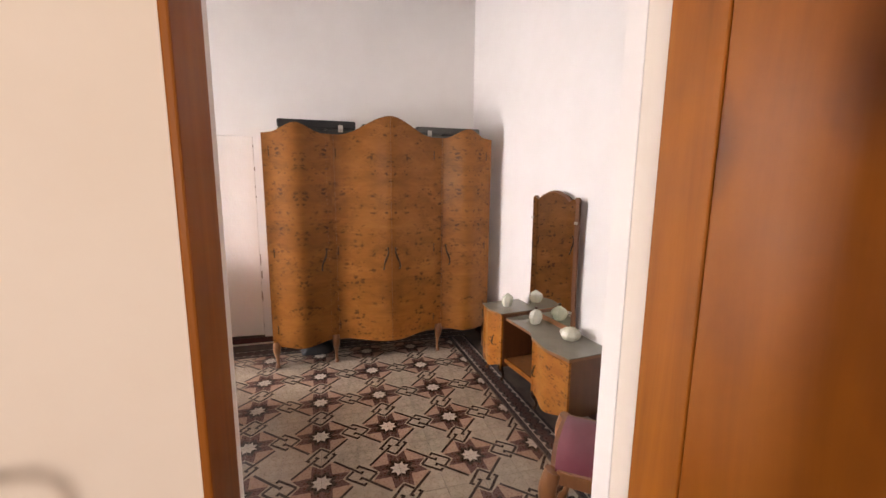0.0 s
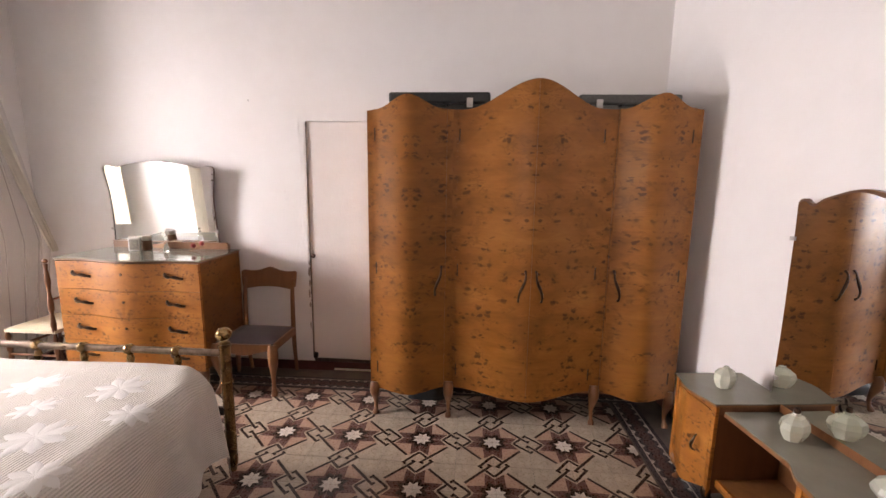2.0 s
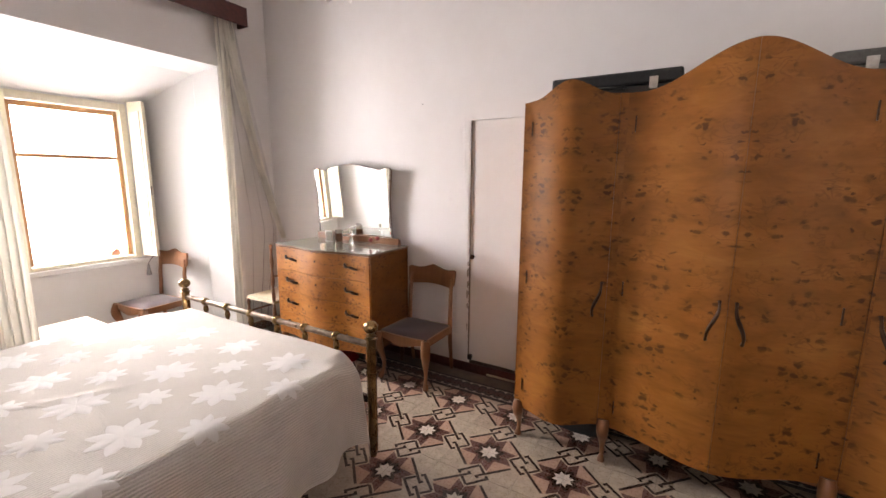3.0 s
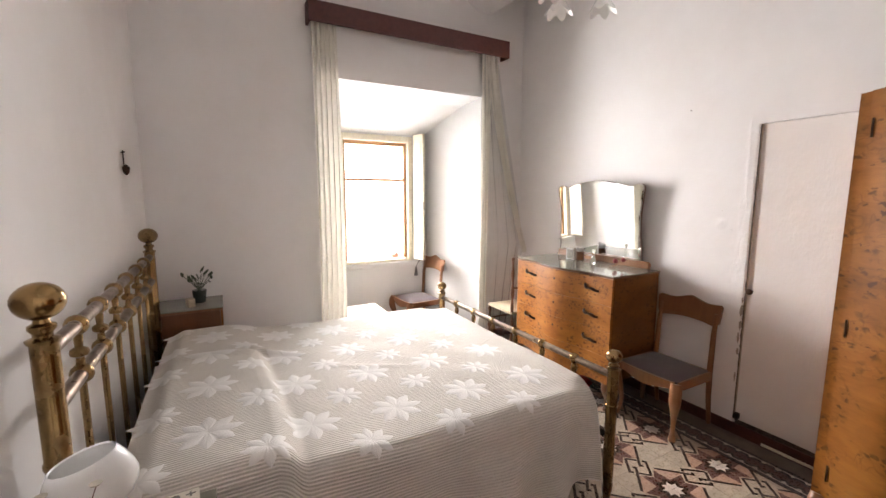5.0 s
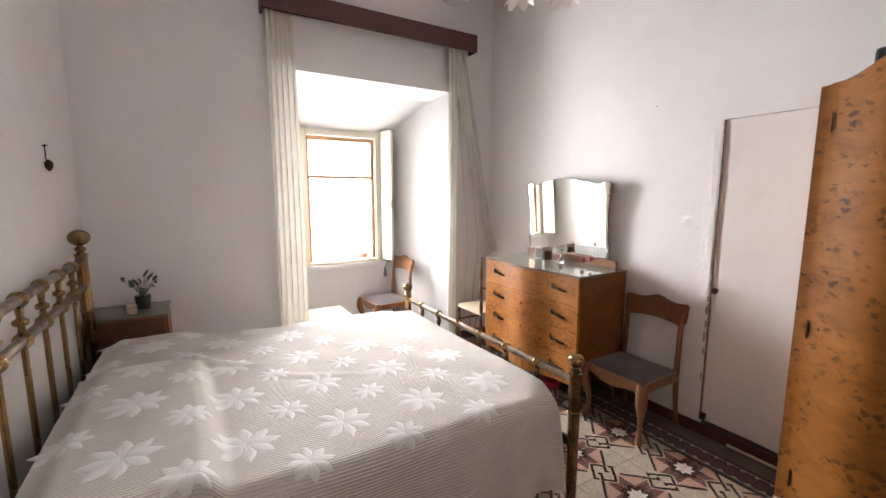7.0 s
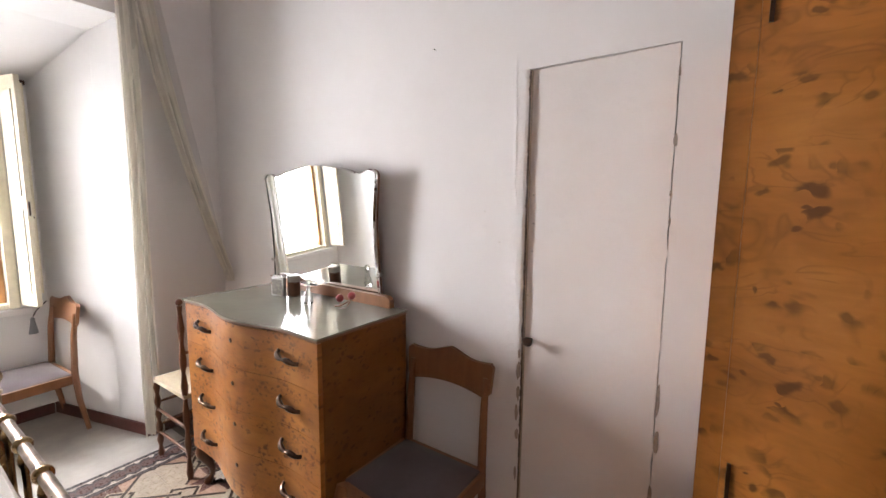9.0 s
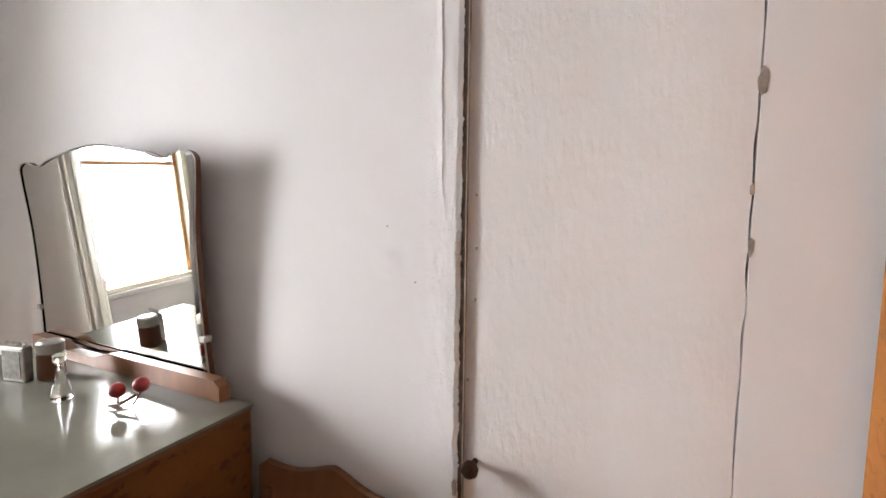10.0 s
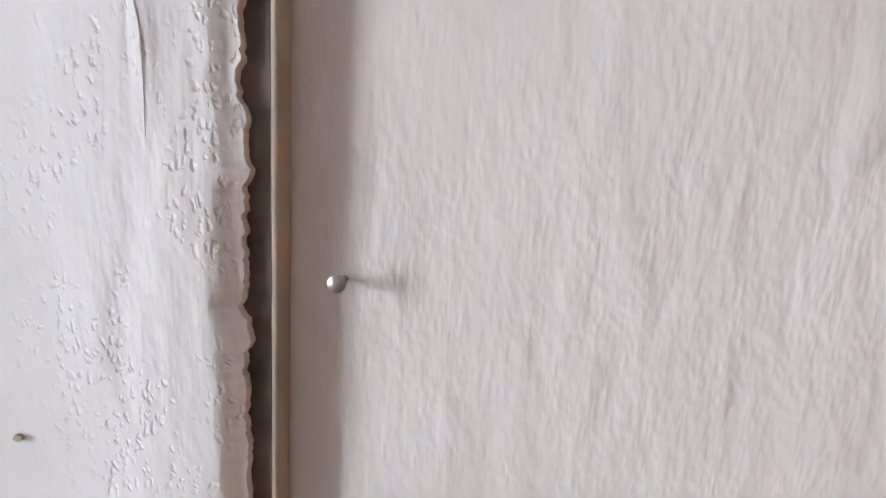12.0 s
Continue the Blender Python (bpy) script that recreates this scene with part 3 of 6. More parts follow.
wall("wall_east", bm, M_WALL, "plain whitewashed plaster wall")

# south wall with the entrance
JL, JR, HALL_Y = -0.12, 0.68, 0.59
bm = bmesh.new()
add_box(bm, W - 0.3, JL, S - 0.06, S, -0.1, TOP)
add_box(bm, JR, 2.1, S - 0.06, S, -0.1, TOP)
add_box(bm, JL, JR, S - 0.06, S, 2.12, TOP)
wall("wall_south", bm, M_WALL, "whitewashed plaster wall behind the headboard")
bm = bmesh.new()
add_box(bm, -2.2, JL, HALL_Y, S - 0.063, -0.1, TOP)
add_box(bm, JR, 1.5, HALL_Y, S - 0.063, -0.1, TOP)
add_box(bm, JL, JR, HALL_Y, S - 0.063, 2.15, TOP)
wall("wall_hall", bm, M_HALL, "warm beige painted hall wall")

frame_door = structure(new("door_frame"), "varnished pine door lining, orange-brown", "door frame")
part("jamb", box(JL + 0.0005, JL + 0.012, HALL_Y - 0.004, S - 0.088, 0, 2.12, 0.003), M_JAMB, frame_door)
part("jamb", box(JR - 0.014, JR - 0.0005, HALL_Y - 0.014, S - 0.135, 0, 2.12, 0.003), M_JAMB, frame_door)
part("head", box(JL + 0.001, JR - 0.001, HALL_Y - 0.004, S - 0.066, 2.122, 2.149, 0.003), M_JAMB, frame_door)

leaf = structure(new("door_2"), "open varnished pine door, orange-brown with knots", "door")
part("panel", box(JR - 0.012, JR + 0.028, -0.235, HALL_Y - 0.0155, 0.01, 2.11, 0.004), M_DOORWOOD, leaf)
part("door_handle", tube([(JR - 0.012, -0.16, 1.02), (JR - 0.045, -0.16, 1.02), (JR - 0.05, -0.15, 1.02), (JR - 0.05, -0.06, 1.02)], 0.009, 8), M_BRASS, leaf, "brass lever handle", True)
for z in (0.3, 1.85):
    part("hinge", lathe([(0.008, -0.05), (0.008, 0.05)], steps=10, m=pose(JR + 0.030, HALL_Y - 0.03, z)), M_IRON, leaf)

# hall that the walk comes from
bm = bmesh.new()
add_box(bm, -2.3, -2.2, -2.6, HALL_Y, -0.1, TOP)
add_box(bm, 1.5, 1.6, -2.6, HALL_Y, -0.1, TOP)
# opening added for the fill lamp; none is seen on this side
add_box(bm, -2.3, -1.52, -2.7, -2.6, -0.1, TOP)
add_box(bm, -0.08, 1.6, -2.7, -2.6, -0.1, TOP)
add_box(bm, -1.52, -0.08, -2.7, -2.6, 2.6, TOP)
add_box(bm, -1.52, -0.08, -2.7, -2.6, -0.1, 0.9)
wall("wall_hall_back", bm, M_HALL, "beige hall walls round an added unseen opening")
structure(part("floor_hall", box(-2.3, 1.6, -2.7, S - 0.06, -0.1, -0.004), M_CONCRETE), "plain grey-brown hall floor", "floor")
structure(part("ceiling_hall", box(-2.3, 1.6, -2.7, S - 0.06, TOP, TOP + 0.1), M_CEIL), "white hall ceiling", "ceiling")

# west wall and the splayed window recess
RN0, RN1, RS0, RS1, BACK = 3.535, 3.295, 2.005, 2.245, -3.92
bm = bmesh.new()
add_box(bm, W - 0.25, W, S - 0.3, RS0, -0.1, TOP)
add_box(bm, W - 0.25, W, RN0, N, -0.1, TOP)
add_box(bm, W - 0.25, W, RS0, RN0, 2.39, TOP)
wall("wall_west", bm, M_WALL, "whitewashed wall round a deep window recess")


def slab(corners, off):
    bm = bmesh.new()
    a = [bm.verts.new(c) for c in corners]
    b = [bm.verts.new(Vector(c) + Vector(off)) for c in corners]
    bm.faces.new(a)
    bm.faces.new(b[::-1])
    n = len(a)
    for i in range(n):
        bm.faces.new((a[i], b[i], b[(i + 1) % n], a[(i + 1) % n]))
    return bm


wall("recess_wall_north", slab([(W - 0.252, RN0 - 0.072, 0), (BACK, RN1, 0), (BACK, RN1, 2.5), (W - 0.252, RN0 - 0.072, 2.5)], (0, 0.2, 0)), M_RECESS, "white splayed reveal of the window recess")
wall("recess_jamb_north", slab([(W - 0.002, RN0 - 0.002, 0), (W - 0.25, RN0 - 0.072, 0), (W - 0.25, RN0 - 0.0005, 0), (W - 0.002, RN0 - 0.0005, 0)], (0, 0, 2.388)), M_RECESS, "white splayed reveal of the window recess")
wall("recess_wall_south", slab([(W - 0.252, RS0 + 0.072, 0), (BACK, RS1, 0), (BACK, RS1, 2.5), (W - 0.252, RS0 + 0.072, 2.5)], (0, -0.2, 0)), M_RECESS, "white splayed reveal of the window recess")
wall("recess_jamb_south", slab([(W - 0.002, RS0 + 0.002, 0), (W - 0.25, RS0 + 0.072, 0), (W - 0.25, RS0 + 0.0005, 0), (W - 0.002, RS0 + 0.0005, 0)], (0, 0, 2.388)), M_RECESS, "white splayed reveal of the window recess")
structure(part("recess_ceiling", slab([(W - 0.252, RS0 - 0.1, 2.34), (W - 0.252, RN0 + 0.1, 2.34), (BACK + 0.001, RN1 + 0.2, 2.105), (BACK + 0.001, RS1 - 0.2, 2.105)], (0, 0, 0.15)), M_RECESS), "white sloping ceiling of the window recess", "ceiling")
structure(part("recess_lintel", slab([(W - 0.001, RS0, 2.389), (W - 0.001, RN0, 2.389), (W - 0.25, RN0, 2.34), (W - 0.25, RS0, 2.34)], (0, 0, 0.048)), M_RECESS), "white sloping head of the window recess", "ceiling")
WY0, WY1, WZ0, WZ1 = 2.36, 3.17, 0.735, 2.09
bm = bmesh.new()
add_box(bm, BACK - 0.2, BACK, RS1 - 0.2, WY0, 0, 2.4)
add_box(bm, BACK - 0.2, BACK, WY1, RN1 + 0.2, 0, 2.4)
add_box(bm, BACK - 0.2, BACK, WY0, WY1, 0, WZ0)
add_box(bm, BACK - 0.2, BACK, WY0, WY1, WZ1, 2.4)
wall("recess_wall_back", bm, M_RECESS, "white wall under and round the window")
structure(part("recess_floor", box(BACK - 0.1, -2.9, RS0 - 0.1, RN0 + 0.1, -0.1, -0.002), M_RECESS_FLOOR), "pale worn cement floor of window recess", "floor")

# the window
win = structure(new("window_1"), "cream window with orange wooden sash and open shutters", "window")
for y0, y1, z0, z1 in ((WY0, WY0 + 0.05, WZ0, WZ1), (WY1 - 0.05, WY1, WZ0, WZ1), (WY0 + 0.052, WY1 - 0.052, WZ1 - 0.06, WZ1), (WY0 + 0.052, WY1 - 0.052, WZ0, WZ0 + 0.03)):
    part("window_frame", box(BACK - 0.09, BACK + 0.012, y0, y1, z0, z1, 0.004), M_CREAM, win)
for y0, y1, z0, z1 in ((WY0 + 0.053, WY0 + 0.083, WZ0 + 0.033, WZ1 - 0.063), (WY1 - 0.083, WY1 - 0.053, WZ0 + 0.033, WZ1 - 0.063), (WY0 + 0.085, WY1 - 0.085, WZ1 - 0.103, WZ1 - 0.063), (WY0 + 0.085, WY1 - 0.085, 1.612, 1.642)):
    part("sash_bar", box(BACK - 0.085, BACK - 0.04, y0, y1, z0, z1, 0.003), M_SASH, win, "orange wooden sash bar")
for z0, z1 in ((WZ0 + 0.033, 1.61), (1.644, WZ1 - 0.105)):
    g = part("pane", box(BACK - 0.066, BACK - 0.062, WY0 + 0.085, WY1 - 0.085, z0, z1), M_CLEAR, win)
    g.visible_shadow = False
part("window_sill", box(BACK - 0.03, BACK + 0.035, WY0 - 0.04, WY1 + 0.05, WZ0 - 0.045, WZ0 - 0.003, 0.006), M_RECESS, win, "white painted sill")
for side, y, turn in ((1, WY1 + 0.012, 76), (-1, WY0 - 0.012, -76)):
    sh = part("shutter", box(-0.014, 0.014, 0, 0.17 * side, WZ0 + 0.02, WZ1 + 0.02, 0.004) if side > 0 else box(-0.014, 0.014, -0.17, 0, WZ0 + 0.02, WZ1 + 0.02, 0.004), M_CREAM, win, "cream painted inner shutter, folded open")
    sh.matrix_local = pose(BACK + 0.03, y, 0, 0, 0, -turn)
    for z0, z1 in ((WZ0 + 0.1, 1.35), (1.42, WZ1 - 0.06)):
        p = part("shutter_panel", box(-0.020, 0.020, 0.035 * side, 0.135 * side, z0, z1, 0.004) if side > 0 else box(-0.020, 0.020, -0.135, -0.035, z0, z1, 0.004), M_CREAM, sh)
bolt = part("espagnolette", tube([(BACK + 0.165, WY1 + 0.075, WZ0 + 0.1), (BACK + 0.165, WY1 + 0.075, WZ1 - 0.02)], 0.007, 8), M_CREAM, win)
part("bolt_handle", tube([(BACK + 0.16, WY1 + 0.075, 1.29), (BACK + 0.19, WY1 + 0.05, 1.31), (BACK + 0.19, WY1 + 0.05, 1.39)], 0.008, 8), M_IRON, win, "dark iron bolt handle")
part("hinge_plate", box(BACK + 0.01, BACK + 0.05, WY1 + 0.06, WY1 + 0.115, WZ1 - 0.005, WZ1 + 0.02, 0.003), M_IRON, win)

structure(part("backdrop", box(-9.1, -9.0, -4, 10, -4, 9), mat_glow("hazy_daylight", (0.97, 0.98, 1.0), 3.2)), "bright hazy daylight outside the window", "backdrop")

# ceiling with a rounded whitewashed beam
structure(part("ceiling", box(W - 0.3, 2.1, S - 0.3, N + 0.3, TOP, TOP + 0.12), M_CEIL), "white plaster ceiling", "ceiling")

structure(part("ceiling_beam", lathe([(0.25, 0), (0.262, 1.2), (0.255, 2.6), (0.25, 4.62)], steps=40, m=pose(W, 3.55, 3.392, 0, 90)), M_CEIL, None, "", True), "round whitewashed ceiling beam", "beam")

# baseboards
for name, bm in (("baseboard", box(W + 0.015, 1.4, N - 0.013, N - 0.0005, 0, 0.07, 0.002)), ("baseboard", box(W + 0.0005, W + 0.013, S, RS0 - 0.002, 0, 0.07, 0.002)),
                 ("baseboard", box(W + 0.0005, W + 0.013, RN0 + 0.002, N - 0.015, 0, 0.07, 0.002)), ("baseboard", slab([(W - 0.004, RN0 - 0.006, 0), (BACK + 0.002, RN1 - 0.003, 0), (BACK + 0.002, RN1 - 0.003, 0.07), (W - 0.004, RN0 - 0.006, 0.07)], (0, -0.012, 0))),
                 ("baseboard", box(BACK + 0.0005, BACK + 0.013, RS1 + 0.02, RN1 - 0.02, 0, 0.07, 0.002)), ("baseboard", box(W + 0.015, JL - 0.01, S + 0.0005, S + 0.013, 0, 0.07, 0.002)),
                 ("baseboard", slab([(east(N - 0.02) - 0.001, N - 0.02, 0), (east(S + 0.02) - 0.001, S + 0.02, 0), (east(S + 0.02) - 0.001, S + 0.02, 0.07), (east(N - 0.02) - 0.001, N - 0.02, 0.07)], (-0.012, 0, 0)))):
    structure(part(name, bm, M_RED), "low oxblood-painted skirting", "baseboard")
# cream strip stands in for the light that shows under the door
structure(part("door_foot_light", box(-0.78, -0.36, N - 0.016, N - 0.0135, 0.006, 0.022), M_CREAM), "cream strip painting the light under the closet door", "trim")


# ---------------------------------------------------------------- wardrobe
def front_y(x):
    """The serpentine front in plan."""
    return curve_through([(-0.35, 3.425), (-0.11, 3.365), (0.135, 3.425), (0.595, 3.335), (1.015, 3.425), (1.255, 3.365), (1.485, 3.425)], x)


def top_z(x):
    return curve_through([(-0.35, 1.852), (-0.30, 1.857), (-0.11, 1.930), (0.08, 1.862), (0.20, 1.857), (0.595, 2.002), (0.96, 1.862), (1.06, 1.862), (1.255, 1.935), (1.42, 1.868), (1.485, 1.862)], x)


def bottom_z(x):
    return curve_through([(-0.35, 0.188), (-0.11, 0.176), (0.135, 0.212), (0.595, 0.180), (1.015, 0.226), (1.255, 0.198), (1.485, 0.208)], x)


def wardrobe():
    ob = thing("wardrobe", "large honey burl veneer wardrobe with serpentine front", "wardrobe", (0.57, 3.72, 0))
    inv = Matrix.Translation((-0.57, -3.72, 0))

    def add(name, bm, mat, label="", smooth=False, parent=None):
        o = part(name, bm, mat, parent or ob, label, smooth)
        if parent is None:
            o.matrix_local = inv
        return o

    body = bmesh.new()
    add("side_panel", box(-0.345, -0.322, 3.455, 4.0, 0.19, 1.84, 0.006), M_BURL_SIDE, "burl veneered side")
    add("side_panel", box(1.455, 1.478, 3.455, 4.0, 0.19, 1.84, 0.006), M_BURL_SIDE, "burl veneered side")
    add_box(body, -0.321, 1.454, 3.97, 4.0, 0.19, 1.84)
    add_box(body, -0.321, 1.454, 3.46, 3.969, 1.80, 1.838)
    add_box(body, -0.321, 1.454, 3.46, 3.969, 0.19, 0.22)
    add("carcass", body, M_SIDE, "plain brown back, top and floor boards")

    def strip(x0, x1, inset, n):
        def f(u, v):
            x = x0 + (x1 - x0) * u
            z0, z1 = bottom_z(x), top_z(x)
            return (x, front_y(x) + inset, z0 + (z1 - z0) * v)
        return sheet(f, n, 10, (0, 0.022, 0))

    for x0, x1 in ((-0.352, -0.3166), (0.1054, 0.1646), (0.9824, 1.0406), (1.4434, 1.485)):
        add("pilaster", strip(x0, x1, 0.008, 6), M_BURL_DOOR, "", True)
    for x in (-0.3164, 0.106, 0.164, 0.595, 0.983, 1.040, 1.444):
        add("door_rebate", box(x - 0.008, x + 0.008, front_y(x) + 0.0235, front_y(x) + 0.034, 0.225, 1.83), M_SIDE)
    for x0, x1, hx, lean in ((-0.3162, 0.105, 0.066, -1), (0.165, 0.5944, 0.545, -1), (0.5956, 0.982, 0.640, 1), (1.041, 1.443, 1.087, 1)):
        door = add("door", strip(x0, x1, 0, 28), M_BURL_DOOR, "", True)
        y = front_y(hx) - 0.004
        pts, rad = [], []
        for i in range(13):
            v = i / 12 * 2 - 1
            pts.append((hx - lean * 0.016 * v - lean * 0.008 * math.sin(3 * v), y - 0.026 * (1 - v * v) ** 0.5 - 0.004, 0.885 + 0.088 * v))
            rad.append(0.0045 + 0.0045 * (1 - abs(v)) + (0.003 if abs(v) > 0.9 else 0))
        part("handle", tube(pts, rad, 8), M_HANDLE, door, "dark bronze curved pull", True)
        hinge_x = x0 + 0.012 if lean < 0 else x1 - 0.012
        for z in (1.72, 0.95, 0.33):
            part("hinge", box(hinge_x - 0.003, hinge_x + 0.003, front_y(hinge_x) - 0.004, front_y(hinge_x) + 0.003, z - 0.035, z + 0.035), M_HANDLE, door)
    apron = sheet(lambda u, v: (-0.32 + 1.77 * u, 3.62, 0.185 + 0.03 * v), 2, 1, (0, 0.02, 0))
    add("apron", apron, M_SIDE)
    for x in (-0.325, 0.135, 1.015, 1.455):
        add("leg", cabriole(x, 3.445, bottom_z(x) + 0.03, 0.030), M_CHAIR, "", True)
        add("back_leg", tube([(x, 3.95, 0), (x, 3.95, 0.19)], [0.016, 0.024], 10), M_SIDE)
    return ob


def cabriole(x, y, h, r, lean=(0, -1)):
    """A curved leg from the floor up to h: full knee, slim ankle and a small foot turned out."""
    pts, rad = [], []
    n = 16
    for i in range(n + 1):
        v = i / n
        bow = r * (0.75 * math.exp(-((v - 0.80) / 0.20) ** 2) - 0.45 * math.exp(-((v - 0.28) / 0.20) ** 2) + 0.45 * math.exp(-(v / 0.09) ** 2))
        pts.append((x + lean[0] * bow, y + lean[1] * bow, h * v))
        rad.append(r * (0.40 + 0.62 * smoothstep(0.25, 0.80, v) - 0.10 * smoothstep(0.88, 1, v) + 0.30 * math.exp(-((v - 0.04) / 0.05) ** 2)))
    return tube(pts, rad, 12)


wardrobe()


def suitcase(x0, x1, y0, y1, z0, z1, mat, label):
    ob = thing("suitcase", label, "suitcase", ((x0 + x1) / 2, (y0 + y1) / 2, z0))
    w, d, h = (x1 - x0) / 2, (y1 - y0) / 2, z1 - z0
    part("shell", box(-w, w, -d, d, 0, h * 0.52, 0.012), mat, ob)
    part("lid", box(-w, w, -d, d, h * 0.53, h, 0.012), mat, ob)
    for s in (-0.6, 0.6):
        part("clasp", box(s * w - 0.018, s * w + 0.018, -d - 0.005, -d + 0.002, h * 0.35, h * 0.75, 0.002), M_STEEL, ob, "steel clasp")
    part("handle", tube([(-0.06, -d, h * 0.45), (-0.055, -d - 0.025, h * 0.45), (0.055, -d - 0.025, h * 0.45), (0.06, -d, h * 0.45)], 0.007, 8), M_BLACK, ob)
    return ob


suitcase(-0.245, 0.345, 3.52, 3.92, 1.8385, 1.972, M_BLACK, "black leatherette suitcase lying on the wardrobe")
suitcase(0.40, 0.78, 3.56, 3.90, 1.8385, 1.962, M_BLACK, "small black suitcase lying on the wardrobe")
suitcase(0.84, 1.40, 3.50, 3.90, 1.8385, 1.955, M_GREYCASE, "worn grey suitcase lying on the wardrobe")


# ---------------------------------------------------------------- chest of drawers
def dresser():
    ob = thing("dresser", "burl veneer chest of four drawers with curved front", "chest of drawers", (-1.91, 3.68, 0))
    inv = Matrix.Translation((1.91, -3.68, 0))
    X0, X1, YB = -2.43, -1.46, 3.955

    def fy(x):
        return curve_through([(X0, 3.485), (X0 + 0.17, 3.490), (-1.945, 3.440), (X1 - 0.17, 3.490), (X1, 3.485)], x)

    def add(name, bm, mat, label="", smooth=False):
        o = part(name, bm, mat, ob, label, smooth)
        o.matrix_local = inv
        return o

    side = bmesh.new()
    # side burl at half the tone of the drawer fronts
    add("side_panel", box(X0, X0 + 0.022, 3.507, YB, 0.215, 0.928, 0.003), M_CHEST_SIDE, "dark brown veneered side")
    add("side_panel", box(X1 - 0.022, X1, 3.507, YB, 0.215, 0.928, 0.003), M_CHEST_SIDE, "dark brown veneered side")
    add_box(side, X0 + 0.0225, X1 - 0.0225, YB - 0.02, YB, 0.215, 0.928)
    add_box(side, X0 + 0.0225, X1 - 0.0225, 3.525, YB - 0.021, 0.215, 0.235)
    add("carcass", side, M_SIDE, "plain brown back and floor board")
    edges = [0.205, 0.392, 0.566, 0.742, 0.926]
    for z0, z1 in zip(edges, edges[1:]):
        dr = add("drawer", sheet(lambda u, v: (X0 + 0.002 + (X1 - X0 - 0.004) * u, fy(X0 + (X1 - X0) * u), z0 + 0.0012 + (z1 - z0 - 0.0024) * v - (0.03 * math.sin(math.pi * u) ** 2 if z0 < 0.21 and v < 0.2 else 0)), 48, 4, (0, 0.02, 0)), M_BURL_CHEST, "", True)
        for hx in (-2.255, -1.630):
            y, z = fy(hx), (z0 + z1) / 2 + 0.008
            pts, rad = [], []
            for i in range(13):
                v = i / 12 * 2 - 1
                pts.append((hx + 0.058 * v, y - 0.028 * (1 - v * v) ** 0.5 - 0.003, z - 0.012 * v + 0.004 * math.sin(4 * v)))
                rad.append(0.005 + 0.006 * abs(math.sin(math.pi * v)) + (0.003 if abs(v) > 0.9 else 0))
            part("handle", tube(pts, rad, 8), M_HANDLE, dr, "dark bronze curved pull", True)
        part("escutcheon", lathe([(0.009, 0), (0.009, 0.003), (0.004, 0.004)], steps=12, m=pose(-1.945, fy(-1.945) + 0.001, (z0 + z1) / 2 + 0.02, 90)), M_HANDLE, dr)
    # wooden top and the glass on it
    def top(z0, z1, grow):
        bm = bmesh.new()
        n = 36
        pts = [(X0 - grow + (X1 - X0 + 2 * grow) * i / n, 0) for i in range(n + 1)]
        ring = [(x, fy(min(X1, max(X0, x))) - grow) for x, _ in pts] + [(X1 + grow, YB), (X0 - grow, YB)]
        a = [bm.verts.new((x, y, z0)) for x, y in ring]
        b = [bm.verts.new((x, y, z1)) for x, y in ring]
        bm.faces.new(a[::-1])
        bm.faces.new(b)
        for i in range(len(a)):
            bm.faces.new((a[i], a[(i + 1) % len(a)], b[(i + 1) % len(b)], b[i]))
        return bm
    add("top", top(0.929, 0.9385, 0.002), M_SIDE)
    add("glass_top", top(0.940, 0.947, 0.008), M_GLASSTOP, "grey-green glass top sheet")
    for x, y, lx in ((X0 + 0.04, 3.530, -0.5), (X1 - 0.04, 3.530, 0.5)):
        add("leg", cabriole(x, y, 0.215, 0.030, (lx, -1)), M_SIDE, "", True)
    for x in (X0 + 0.04, X1 - 0.04):
        add("back_leg", tube([(x, 3.92, 0), (x, 3.92, 0.22)], [0.014, 0.024], 10), M_SIDE)
    # mirror plinth
    plinth = [(-2.47, 0), (-2.47, 0.036), (-2.45, 0.05), (-2.25, 0.05), (-2.2, 0.028), (-2.06, 0.028), (-1.98, 0.05), (-1.545, 0.05), (-1.525, 0.036), (-1.525, 0)]
    plinth = [(max(X0 + 0.02, min(X1 - 0.06, x)), z) for x, z in plinth]
    add("mirror_plinth", prism(plinth, 0.03, pose(0, 3.920, 0.948)), M_CHAIR, "honey wooden mirror plinth")
    return ob


dresser()


def shield(w0, w1, z0, z1, waist=0.02, n=16, ear=0.045, flare=0.035, neck=0.90):
    """A mirror's outline: waisted sides, scrolled shoulders, arched top."""
    mid, half, h = (w0 + w1) / 2, (w1 - w0) / 2, z1 - z0
    right = [(half * 0.97, 0)]
    for i in range(1, n):
        v = i / n
        right.append((half * (0.965 - waist * math.sin(math.pi * v) * 1.2 + flare * smoothstep(0.6, 1, v)), h * neck * v))
    for a in range(0, 8):
        t = a / 7 * math.pi * 0.62
        right.append((half * (0.865 + flare) + half * 0.10 * math.cos(t), h * neck + h * ear * math.sin(t)))
    for i in range(1, n + 1):
        v = i / n
        dip = 0.018 * math.exp(-((v - 0.16) / 0.12) ** 2)
        right.append((half * (0.825 + flare) * (1 - v), h * (neck + ear * 0.8 + (1 - neck - ear * 0.8) * smoothstep(0.05, 1, v) - dip)))
    out = [(mid + x, z0 + z) for x, z in right] + [(mid - x, z0 + z) for x, z in right[-2::-1]]
    return out


